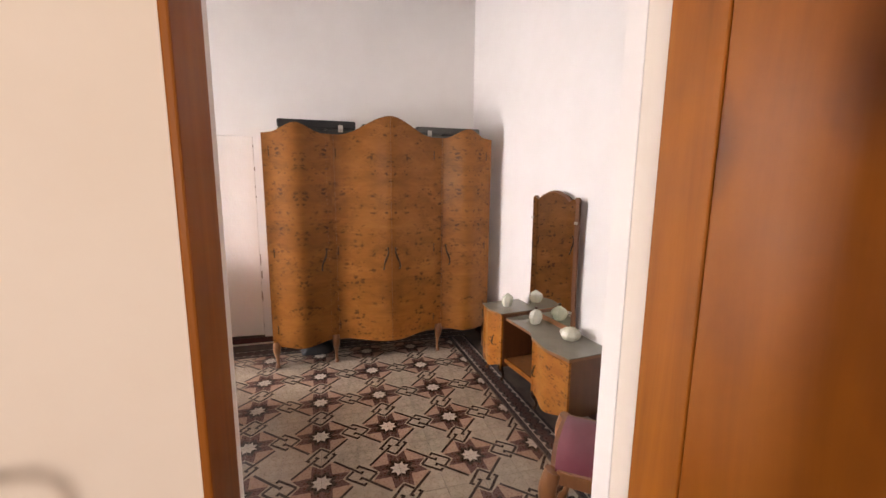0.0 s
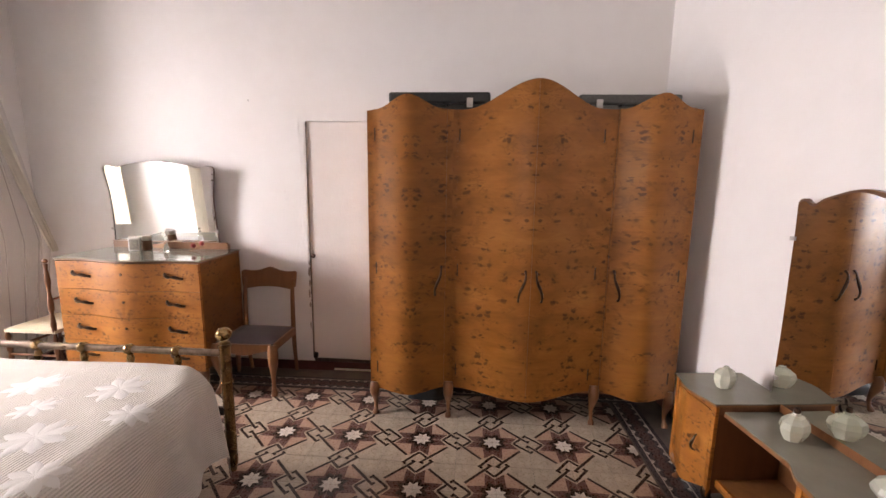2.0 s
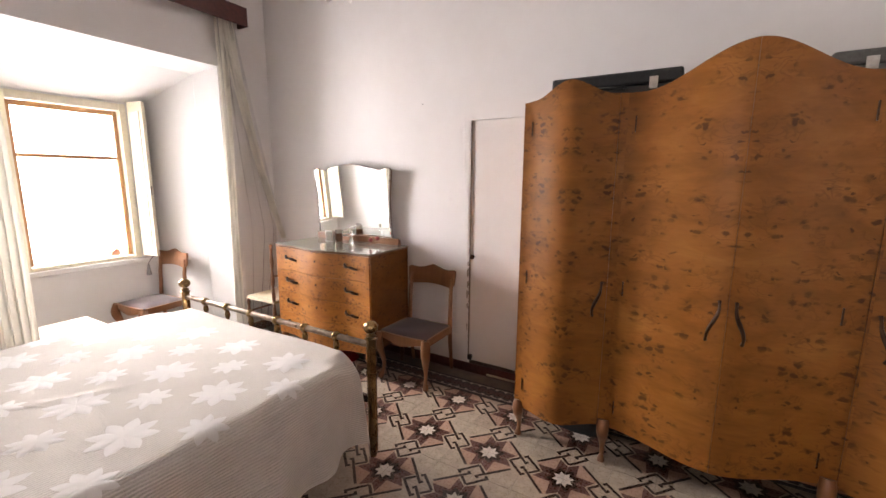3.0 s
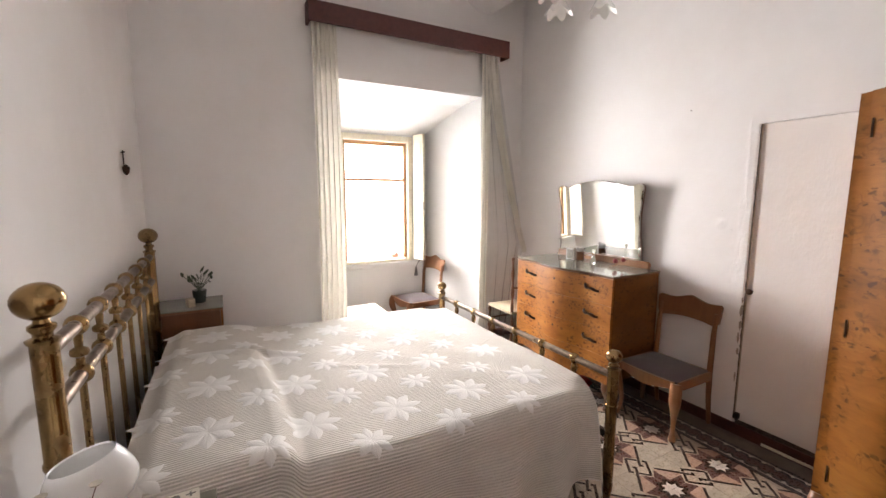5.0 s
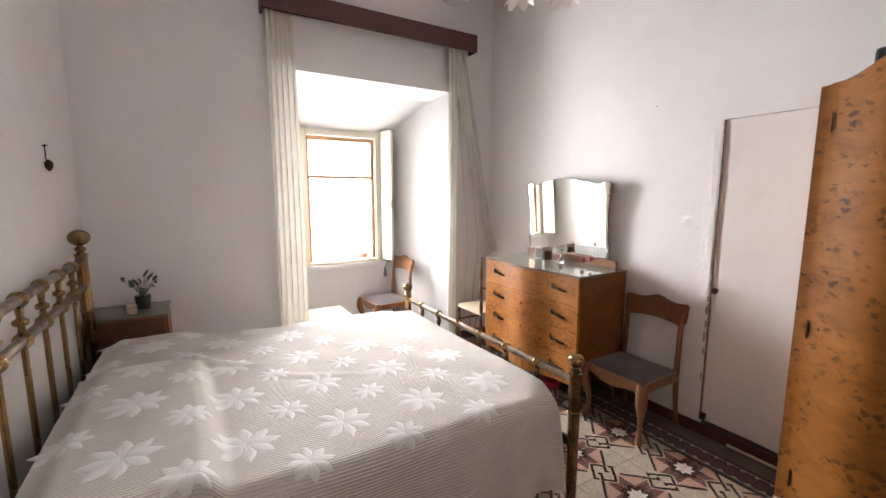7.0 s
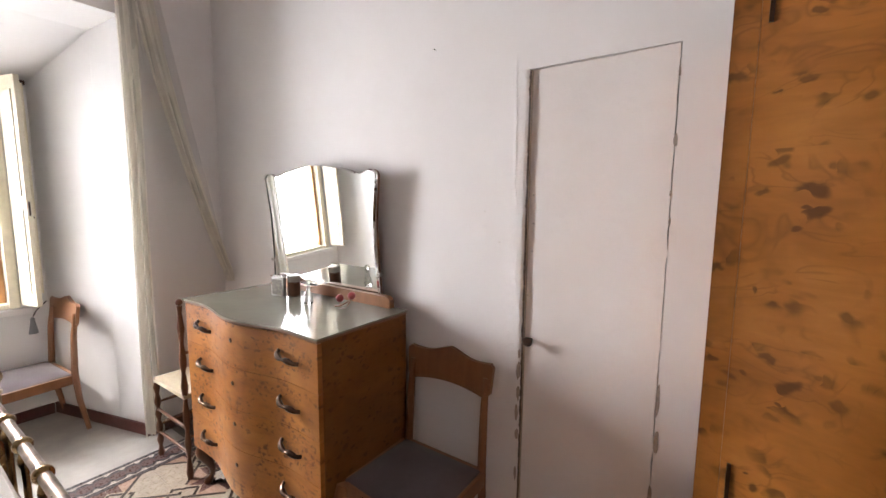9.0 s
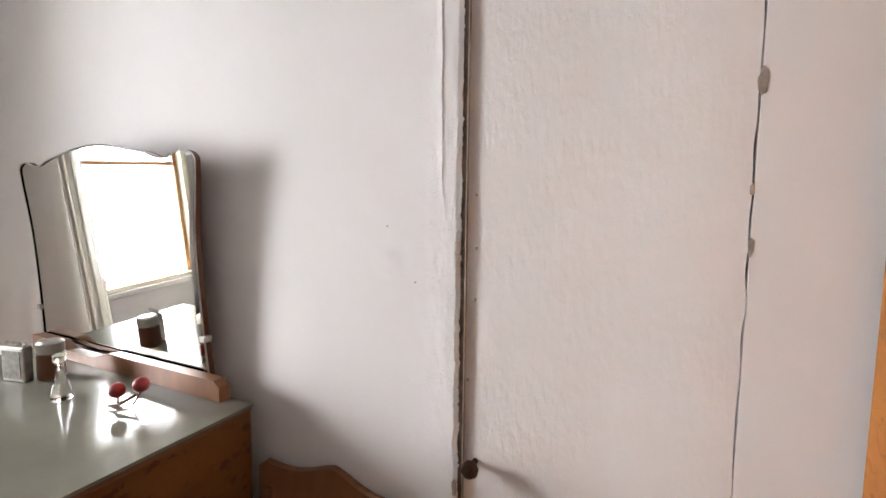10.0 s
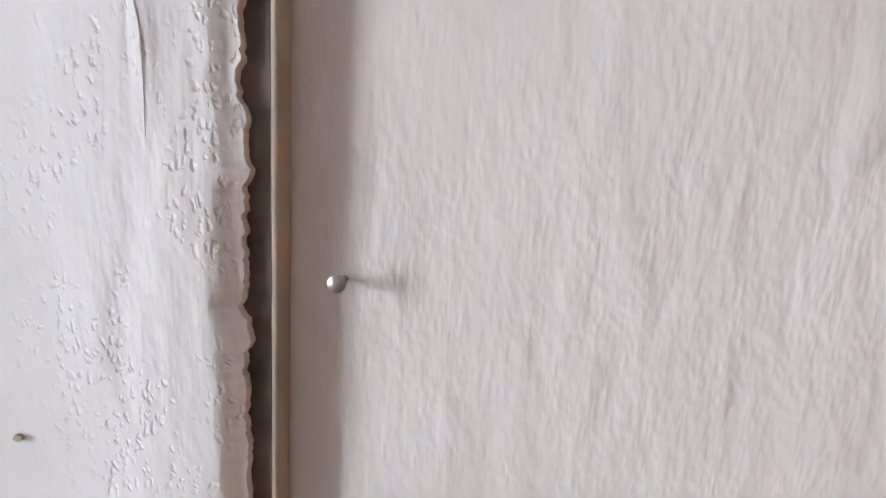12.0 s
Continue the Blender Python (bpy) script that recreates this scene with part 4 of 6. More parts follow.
def shield_mirror(name, label, outline, depth, m, bevel=0.012, board=None, clips=()):
    ob = thing(name, label, "mirror")
    ob.matrix_world = m
    part("backboard", prism(board or outline, depth, pose(0, 0.006, 0)), M_SIDE, ob, "dark brown wooden backboard")
    part("mirror_glass", prism(outline, 0.005), M_MIRROR, ob, "silvered glass with bevelled edge")
    for x, z in clips:
        part("clip", box(x - 0.010, x + 0.010, -0.006, depth + 0.004, z - 0.008, z + 0.008, 0.002), M_STEEL, ob, "small bright metal clip")
    if not bevel:
        return ob
    cx = sum(x for x, z in outline) / len(outline)
    cz = sum(z for x, z in outline) / len(outline)
    rim = bmesh.new()
    n = len(outline)
    ins = [(cx + (x - cx) * 0.972, cz + (z - cz) * 0.966) for x, z in outline]
    va = [rim.verts.new((x, -0.0008, z)) for x, z in outline]
    vb = [rim.verts.new((x, -0.0035, z)) for x, z in ins]
    for i in range(n):
        rim.faces.new((va[i], va[(i + 1) % n], vb[(i + 1) % n], vb[i]))
    part("bevel", rim, M_MIRROR, ob, "ground bevel of the mirror glass")
    return ob


shield_mirror("dresser_mirror", "unframed shield-shaped mirror standing on the chest of drawers", shield(-2.445, -1.600, 0.0, 0.604), 0.012, pose(0, 3.958, 0.982, 3.0), clips=[(-2.428, 0.10), (-1.618, 0.10)])

shield_mirror("vanity_mirror", "tall shield-shaped mirror leaning on the dressing table", shield(0.240, 0.742, 0.0, 0.892, 0.03, 16, 0.026, -0.03, 0.93), 0.016, pose(1.285, 3.03, 0, 0, 0, -84.4) @ pose(0, 0.262, 0.551, 0.6), 0, shield(0.234, 0.768, 0.0, 0.903, 0.03, 16, 0.026, -0.02, 0.93), [(0.252, 0.70), (0.735, 0.70), (0.262, 0.10), (0.722, 0.10)])


# ---------------------------------------------------------------- dressing table
def vanity():
    ob = thing("dressing_table", "low burl veneer dressing table with two cupboards", "dressing table", (1.285, 3.03, 0), -84.4)
    D, L = 0.325, 1.055

    def cupboard(x0, x1, top, side_right):
        f = lambda x: curve_through([(x0, 0.0), ((x0 + x1) / 2, -0.028), (x1, 0.0)], x)
        c = bmesh.new()
        add_box(c, x0, x0 + 0.016, 0.018, D, 0.115, top - 0.012, 0.002)
        add_box(c, x1 - 0.016, x1, 0.018, D, 0.115, top - 0.012, 0.002)
        add_box(c, x0 + 0.0165, x1 - 0.0165, D - 0.012, D, 0.115, top - 0.012)
        add_box(c, x0 + 0.0165, x1 - 0.0165, 0.03, D - 0.0125, 0.115, 0.13)
        body = part("cupboard", c, M_SIDE, ob, "darker veneered cupboard sides")
        door = part("cupboard_door", sheet(lambda u, v: (x0 + 0.024 + (x1 - x0 - 0.048) * u, f(x0 + (x1 - x0) * u) + 0.001, 0.105 + 0.018 * math.cos(2 * math.pi * u) * (1 - v) + (top - 0.155) * v + 0.022 * math.sin(math.pi * u) * v), 20, 8, (0, 0.016, 0)), M_BURL, ob, "", True)
        for xa, xb in ((x0, x0 + 0.022), (x1 - 0.022, x1)):
            part("stile", box(xa, xb, 0.0, 0.017, 0.10, top - 0.012, 0.002), M_BURL, ob)
        part("top_rail", sheet(lambda u, v: (x0 + 0.023 + (x1 - x0 - 0.046) * u, f(x0 + (x1 - x0) * u) + 0.004, top - 0.046 + 0.022 * math.sin(math.pi * u) + (0.034 - 0.022 * math.sin(math.pi * u)) * v), 16, 1, (0, 0.014, 0)), M_BURL, ob, "", True)
        hx = x0 + 0.055 if side_right else x1 - 0.075
        pts = [(hx + 0.006 * math.sin(3 * v), f(hx) - 0.003 - 0.02 * (1 - v * v) ** 0.5, top * 0.58 + 0.04 * v) for v in [i / 6 - 1 for i in range(13)]]
        part("handle", tube(pts, [0.003 + 0.005 * (1 - abs(i / 6 - 1)) for i in range(13)], 8), M_HANDLE, door, "dark bronze pull", True)
        return f

    fl = cupboard(0.0, 0.285, 0.54, False)
    fr = cupboard(0.685, L, 0.505, True)

    def slab_top(x0, x1, f, z0, z1, grow, n=20):
        bm = bmesh.new()
        ring = [(x0 + (x1 - x0) * i / n, f(x0 + (x1 - x0) * i / n) - grow) for i in range(n + 1)] + [(x1, D), (x0, D)]
        a = [bm.verts.new((x, y, z0)) for x, y in ring]
        b = [bm.verts.new((x, y, z1)) for x, y in ring]
        bm.faces.new(a[::-1])
        bm.faces.new(b)
        for i in range(len(a)):
            bm.faces.new((a[i], a[(i + 1) % len(a)], b[(i + 1) % len(b)], b[i]))
        return bm

    def fm(x):
        return 0.045 if x < 0.60 else (fr(x) if x > 0.70 else 0.045 + (fr(0.70) - 0.045) * smoothstep(0.60, 0.70, x))

    part("top", slab_top(-0.004, 0.289, fl, 0.5285, 0.5375, 0.006), M_CHAIR, ob)
    part("glass_top", slab_top(-0.006, 0.291, fl, 0.538, 0.5435, 0.010), M_GLASSTOP, ob, "grey-green glass sheet")
    part("top", slab_top(0.286, L + 0.004, fm, 0.4835, 0.5025, 0.006, 40), M_CHAIR, ob)
    part("glass_top", slab_top(0.292, L + 0.006, fm, 0.503, 0.5085, 0.010, 40), M_GLASSTOP, ob, "grey-green glass sheet")
    part("shelf", box(0.2855, 0.6845, 0.05, D, 0.165, 0.183, 0.002), M_CHAIR, ob)
    part("shelf_edge", box(0.286, 0.684, 0.034, 0.049, 0.150, 0.186, 0.003), M_BURL, ob)
    part("back_panel", box(0.286, 0.684, D - 0.012, D - 0.001, 0.184, 0.483), M_SIDE, ob)
    part("mirror_plinth", box(0.292, 0.80, D - 0.055, D - 0.038, 0.509, 0.549, 0.004), M_CHAIR, ob)
    for x, y in ((0.03, 0.03), (0.265, 0.03), (0.705, 0.03), (L - 0.03, 0.03)):
        part("leg", cabriole(x, y, 0.135, 0.022), M_HANDLE if x in (0.265, 0.705) else M_CHAIR, ob, "", True)
    for x in (0.03, 0.265, 0.705, L - 0.03):
        part("back_leg", tube([(x, D - 0.03, 0), (x, D - 0.03, 0.12)], [0.012, 0.018], 8), M_SIDE, ob)
    return ob


vanity()
VAN = pose(1.285, 3.03, 0, 0, 0, -84.4)


def on_vanity(x, y, z):
    return VAN @ Vector((x, y, z))


def facet(profile, steps=14, wave=0.08, squash=1.0):
    """A pressed-glass body: a turned form with flutes."""
    bm = bmesh.new()
    rings = []
    for r, z in profile:
        rings.append([bm.verts.new((r * (1 + wave * (i % 2)) * math.cos(2 * math.pi * i / steps), squash * r * (1 + wave * (i % 2)) * math.sin(2 * math.pi * i / steps), z)) for i in range(steps)])
    for a, b in zip(rings, rings[1:]):
        for i in range(steps):
            bm.faces.new((a[i], a[(i + 1) % steps], b[(i + 1) % steps], b[i]))
    bm.faces.new(rings[0][::-1])
    bm.faces.new(rings[-1])
    return bm


def perfume_flask(at, scale, stopper, label, squash=0.7):
    ob = thing("perfume_flask", label, "glass flask", at, 25)
    prof = [(0.020, 0), (0.030, 0.004), (0.042, 0.025), (0.048, 0.045), (0.044, 0.064), (0.028, 0.079), (0.014, 0.085), (0.012, 0.092)]
    part("body", facet([(r * scale, z * scale) for r, z in prof], 16, 0.09, squash), M_CRYSTAL, ob)
    if stopper:
        part("stopper", lathe([(0.008 * scale, 0.0925 * scale), (0.010 * scale, 0.098 * scale), (0.007 * scale, 0.108 * scale)], steps=12), M_HANDLE, ob, "dark metal stopper")
    return ob


perfume_flask(on_vanity(0.145, 0.13, 0.544), 1.12, False, "faceted pressed-glass flask on the dressing table")
perfume_flask(on_vanity(0.485, 0.16, 0.509), 1.2, True, "faceted pressed-glass flask with a dark stopper")
bowl = thing("glass_powder_bowl", "shell-shaped pressed-glass powder bowl with lid", "glass bowl", on_vanity(0.82, 0.195, 0.509))
part("bowl", facet([(0.030, 0), (0.045, 0.006), (0.062, 0.028), (0.066, 0.042)], 18, 0.07), M_CRYSTAL, bowl)
part("lid", facet([(0.066, 0.043), (0.060, 0.060), (0.042, 0.074), (0.018, 0.082), (0.010, 0.084)], 18, 0.07), M_CRYSTAL, bowl)

# objects on the chest of drawers
Z = 0.9475
pf = thing("picture_stand", "small tarnished pewter picture stand on the chest", "photo frame", (-2.12, 3.78, Z), 12)
part("frame", box(-0.038, 0.038, -0.012, 0.012, 0, 0.096, 0.004), M_STEEL, pf)
part("picture", box(-0.030, 0.030, -0.0145, -0.0125, 0.010, 0.084), mat_plain("faded_print", (0.20, 0.18, 0.15), 0.4, 0.4, 0, 60), pf, "faded brownish picture")
for x in (-0.03, -0.01, 0.01, 0.03):
    part("crest", lathe(ball_profile(0.006, 0.1, 1, 6), x, 0, 8), M_STEEL, pf)
jr = thing("wooden_jar", "small dark brown lidded jar on the chest", "jar", (-2.07, 3.83, Z))
part("jar", lathe([(0.026, 0), (0.030, 0.004), (0.030, 0.066), (0.026, 0.07)]), M_SIDE, jr, "", True)
part("lid", lathe([(0.028, 0.0705), (0.030, 0.078), (0.030, 0.098), (0.024, 0.104)]), M_STEEL, jr, "grey metal lid", True)
bt = thing("glass_bottle", "tall clear glass bottle with a stopper on the chest", "bottle", (-1.88, 3.77, Z))
part("bottle", lathe([(0.018, 0), (0.021, 0.003), (0.020, 0.022), (0.009, 0.06), (0.007, 0.085), (0.010, 0.088)]), M_CLEAR, bt, "", True)
part("stopper", lathe([(0.006, 0.0885), (0.013, 0.096), (0.013, 0.108), (0.005, 0.114)]), M_CRYSTAL, bt, "cut-glass stopper", True)
sp = thing("berry_sprig", "sprig of artificial red berries on the chest", "ornament", (-1.70, 3.80, Z), 15)
part("stem", tube([(-0.03, 0.0, 0.006), (0, 0, 0.012), (0.03, 0.015, 0.03)], 0.003, 6), M_CHAIR, sp)
M_BERRY = mat_plain("red_berry", (0.30, 0.03, 0.03), 0.35, 0.3)
for x, y, z in ((-0.004, 0, 0.045), (0.048, 0.012, 0.058)):
    part("berry", lathe(ball_profile(0.0175, z, 1, 8), x, y, 12), M_BERRY, sp, "", True)
    part("stalk", tube([(x * 0.5, y, 0.008), (x, y, z - 0.015)], 0.002, 6), M_CHAIR, sp)
for x, y in ((-0.03, 0.02), (0.02, -0.015)):
    part("foot_leaf", sheet(lambda u, v: (x + 0.04 * (u - 0.5), y + 0.016 * (v - 0.5) * (1 - (2 * u - 1) ** 2), 0.004 + 0.006 * u), 6, 2, (0, 0, -0.001)), M_SIDE, sp)


def sagging_bundle(name, label, category, at, size, mat, seed, turn=0):
    """A soft low bundle that sags on the floor."""
    ob = thing(name, label, category, at, turn)

    def skin(u, v):
        a, t = 2 * math.pi * u, math.pi * min(0.999, max(0.001, v)) / 2
        k = 1 + 0.14 * noise.noise((2 * math.cos(a), 2 * math.sin(a), seed + 2 * v))
        q = 0.6
        cx, cy = math.copysign(abs(math.cos(a)) ** q, math.cos(a)), math.copysign(abs(math.sin(a)) ** q, math.sin(a))
        return (size[0] * k * cx * math.cos(t) ** 0.5, size[1] * k * cy * math.cos(t) ** 0.5, size[2] * (math.sin(t) + 0.06 * noise.noise((3 * u, 3 * v, seed)) * v))
    part("cloth", sheet(skin, 28, 8), mat, ob, "", True)
    return ob


sagging_bundle("folded_cloth", "bright red folded cloth lying under the chest", "cloth", (-1.92, 3.70, 0.003), (0.11, 0.07, 0.045), mat_cloth("red_cloth", (0.33, 0.012, 0.02), (0.42, 0.02, 0.03)), 1.0, 12)
sagging_bundle("shoe_bag", "black soft bag pushed under the wardrobe", "bag", (-0.02, 3.74, 0.003), (0.14, 0.12, 0.10), M_BLACK, 5.0)

# ---------------------------------------------------------------- chairs
def chair(label, at, turn, seat_mat, height=0.79, sz=0.365, group="bentback chairs"):
    ob = thing("chair", label, "chair", at, turn, group)
    w, d = 0.205, 0.185

    def pad(u, v):
        x, y = (u - 0.5) * 2, (v - 0.5) * 2
        wid = w * (1.0 - 0.06 * v)
        dome = 0.026 * (1 - x ** 4) * (1 - y ** 4)
        return (x * wid * 0.97, -d + 0.012 + (2 * d - 0.03) * v - 0.012 * (1 - x * x) * (1 - v), sz + 0.006 + dome)

    part("seat", sheet(pad, 14, 14, (0, 0, -0.02)), seat_mat, ob, "", True)
    part("front_apron", sheet(lambda u, v: ((u - 0.5) * 2 * (w - 0.02), -d - 0.006 - 0.012 * (1 - (2 * u - 1) ** 2), sz - 0.055 + 0.016 * math.cos(2 * math.pi * u) * (1 - v) + 0.06 * v), 16, 2, (0, 0.018, 0)), M_CHAIR, ob, "", True)
    for s in (-1, 1):
        part("side_apron", box(s * (w - 0.004) - 0.009, s * (w - 0.004) + 0.009, -d + 0.02, d - 0.02, sz - 0.05, sz + 0.005, 0.003), M_CHAIR, ob)
        part("front_leg", cabriole(s * (w - 0.012), -d + 0.014, sz - 0.002, 0.034, (s * 0.6, -1)), M_CHAIR, ob, "", True)
        pts = [(s * (w - 0.025), d + 0.045, 0), (s * (w - 0.022), d + 0.012, 0.2), (s * (w - 0.02), d, sz), (s * (w - 0.022), d + 0.012, 0.6), (s * (w - 0.024), d + 0.03, height - 0.06)]
        part("back_leg", tube(pts, [0.013, 0.016, 0.018, 0.016, 0.013], 8), M_CHAIR, ob, "", True)
    part("back_apron", box(-w + 0.035, w - 0.035, d - 0.012, d + 0.006, sz - 0.05, sz + 0.002, 0.003), M_CHAIR, ob)
    def crest(u, v):
        x = 2 * u - 1
        top = height + 0.022 * math.exp(-(x * 2.6) ** 2) - 0.012 * math.sin(math.pi * abs(x)) - 0.016 * smoothstep(0.94, 1, abs(x))
        low = height - 0.150 + 0.026 * (1 - x * x) + 0.03 * smoothstep(0.85, 1, abs(x))
        z = low + (top - low) * v
        return (x * (w + 0.006 - 0.008 * (1 - v)), d + 0.004 + 0.20 * (z - sz - 0.16) * 0.5 + 0.014 * (1 - x * x), z)

    part("back_board", sheet(crest, 28, 8, (0, 0.018, 0)), M_CHAIR, ob, "shaped crest board", True)
    return ob


chair("brown wooden chair with mauve seat beside the chest", (-1.255, 3.765, 0), 0, M_SEAT)
chair("brown wooden chair with mauve seat in the window recess", (-3.66, 3.10, 0), 4, M_SEAT)
chair("brown wooden chair with plum seat by the radiator", (1.115, 1.30, 0), -130, M_PLUM, 0.90, 0.44)


def rush_chair():
    ob = thing("rush_chair", "rustic chair with turned legs and rush seat", "chair", (-2.665, 3.655, 0), -90)
    w, d, sz = 0.17, 0.17, 0.44
    part("seat", sheet(lambda u, v: ((u - 0.5) * 2 * (w + 0.01), (v - 0.5) * 2 * (d + 0.012), sz + 0.012 - 0.012 * math.sin(math.pi * u) * math.sin(math.pi * v) + 0.0025 * math.sin(60 * max(abs(u - 0.5), abs(v - 0.5)))), 30, 30, (0, 0, -0.022)), M_RUSH, ob, "pale woven rush seat", True)

    def turned(h):
        prof = []
        for i in range(25):
            z = h * i / 24
            prof.append((0.013 + 0.004 * math.sin(i * 1.57) + (0.003 if i in (8, 16) else 0), z))
        return prof

    for sx in (-1, 1):
        part("front_leg", lathe(turned(sz + 0.01), sx * w, -d, 10), M_SIDE, ob, "", True)
        part("back_post", lathe(turned(0.90) + ball_profile(0.016, 0.918, 1, 6), sx * w, d, 10), M_SIDE, ob, "", True)
        for z in (0.14, 0.27):
            part("stretcher", tube([(sx * w, -d, z), (sx * w, d, z)], 0.008, 8), M_SIDE, ob)
    for y, zs in ((-d, (0.18, 0.31)), (d, (0.22, 0.66))):
        for z in zs:
            part("rung", tube([(-w, y, z), (0, y, z), (w, y, z)], [0.007, 0.010, 0.007], 8), M_SIDE, ob)
    return ob


rush_chair()
ts = thing("tassel", "grey curtain tassel hung on the chair back", "tassel", (-3.905, 3.235, 0.0))
part("cord", tube([(0, 0.05, 0.755), (-0.01, 0.0, 0.70), (-0.02, -0.02, 0.655)], 0.004, 6), M_SEAT, ts)
part("skirt", lathe([(0.006, 0.66), (0.014, 0.65), (0.012, 0.64), (0.02, 0.59), (0.026, 0.555)], -0.02, -0.02, 12), mat_cloth("grey_thread", (0.16, 0.16, 0.17), (0.24, 0.24, 0.25)), ts, "", True)
ch = thing("low_chest", "low pale wooden chest under the window", "chest", (-3.15, 2.34, 0))
part("body", box(-0.19, 0.19, -0.16, 0.17, 0.03, 0.425, 0.006), M_PALE, ch)
part("lid", box(-0.205, 0.205, -0.175, 0.185, 0.426, 0.45, 0.006), M_PALE, ch)
for x in (-0.16, 0.16):
    for y in (-0.13, 0.14):
        part("foot", box(x - 0.025, x + 0.025, y - 0.025, y + 0.025, 0, 0.0295, 0.003), M_PALE, ch)


# ---------------------------------------------------------------- bed
BX0, BX1, FY, HY = -2.635, -0.925, 2.862, 0.893


def brass_bed():
    ob = thing("brass_bed", "double bed with tarnished brass head and foot", "bed", ((BX0 + BX1) / 2, (FY + HY) / 2, 0))
    inv = Matrix.Translation((-(BX0 + BX1) / 2, -(FY + HY) / 2, 0))

    def add(name, bm, mat, label="", smooth=True, parent=None):
        o = part(name, bm, mat, parent or ob, label, smooth)
        if parent is None:
            o.matrix_local = inv
        return o

    def post(x, y, h, r):
        p = add("post", lathe([(r * 0.7, 0), (r * 0.8, 0.02), (r, 0.05), (r, h * 0.72), (r * 1.12, h * 0.725), (r * 1.12, h * 0.735), (r, h * 0.74), (r, h)], x, y, 20), M_BRASS)
        b = r * (1.85 if h > 1 else 1.45)
        k = 0.022 if h > 1 else 0.0
        add("finial", lathe([(r * 1.15, h), (r * 1.25, h + 0.008), (r * 0.7, h + 0.014), (r * 0.7, h + 0.014 + k * 0.4), (r * 0.98, h + 0.020 + k * 0.6), (r * 0.98, h + 0.026 + k * 0.7), (r * 0.6, h + 0.030 + k * 0.8), (r * 0.5, h + 0.036 + k)] + ball_profile(b, h + 0.036 + k + b * 0.8, 0.88, 14)[1:], x, y, 24), M_BRASS, "brass ball finial", True, None)
        return p

    for x in (BX0, BX1):
        post(x, HY, 1.128, 0.027)
        post(x, FY, 0.655, 0.026)
    for y, zs, n, r in ((HY, (1.10, 0.955), 6, 0.019), (FY, (0.625,), 6, 0.017)):
        for z in zs:
            add("rail", tube([(BX0, y, z), (BX1, y, z)], r, 14), M_RAIL, "dull bronze tube rail")
        for i in range(n):
            x = BX0 + (BX1 - BX0) * (i + 1) / (n + 1)
            for z in zs:
                add("collar", lathe([(r * 1.02, -0.02), (r * 1.45, -0.012), (r * 1.6, 0), (r * 1.45, 0.012), (r * 1.02, 0.02)], steps=14, m=pose(x, y, z, 0, 90)), M_BRASS)
            sp = add("spindle", tube([(x, y, 0.32), (x, y, zs[-1] - r * 0.9)], 0.010, 10), M_BRASS)
            if len(zs) > 1:
                add("knop", lathe([(0.009, zs[1] + r), (0.012, zs[1] + 0.03), (0.010, 1.005), (0.022, 1.012), (0.024, 1.02), (0.022, 1.028), (0.010, 1.036), (0.012, 1.06), (0.013, zs[0] - r)], x, y, 12), M_BRASS)
            else:
                add("knop", lathe([(0.012, 0.55), (0.017, 0.565), (0.017, 0.58), (0.012, 0.60)], x, y, 12), M_BRASS)
        add("lower_rail", box(BX0 + 0.02, BX1 - 0.02, y - 0.010, y + 0.012, 0.30, 0.34, 0.004), M_IRON, "", False)
    for x in (BX0 + 0.10, BX1 - 0.10):
        add("side_rail", box(x - 0.012, x + 0.012, HY + 0.02, FY - 0.12, 0.27, 0.33, 0.003), M_IRON, "dark iron side rail", False)
    return ob


brass_bed()
mt = thing("mattress", "thick mattress under the cotton bedspread", "mattress", (-1.78, 1.885, 0))
part("mattress", box(-0.81, 0.81, -0.90, 0.90, 0.335, 0.535, 0.05), M_CURTAIN, mt, "", True)
for y in (-0.6, 0, 0.6):
    part("slat", box(-0.82, 0.82, y - 0.05, y + 0.05, 0.332, 0.3345), M_PALE, mt)


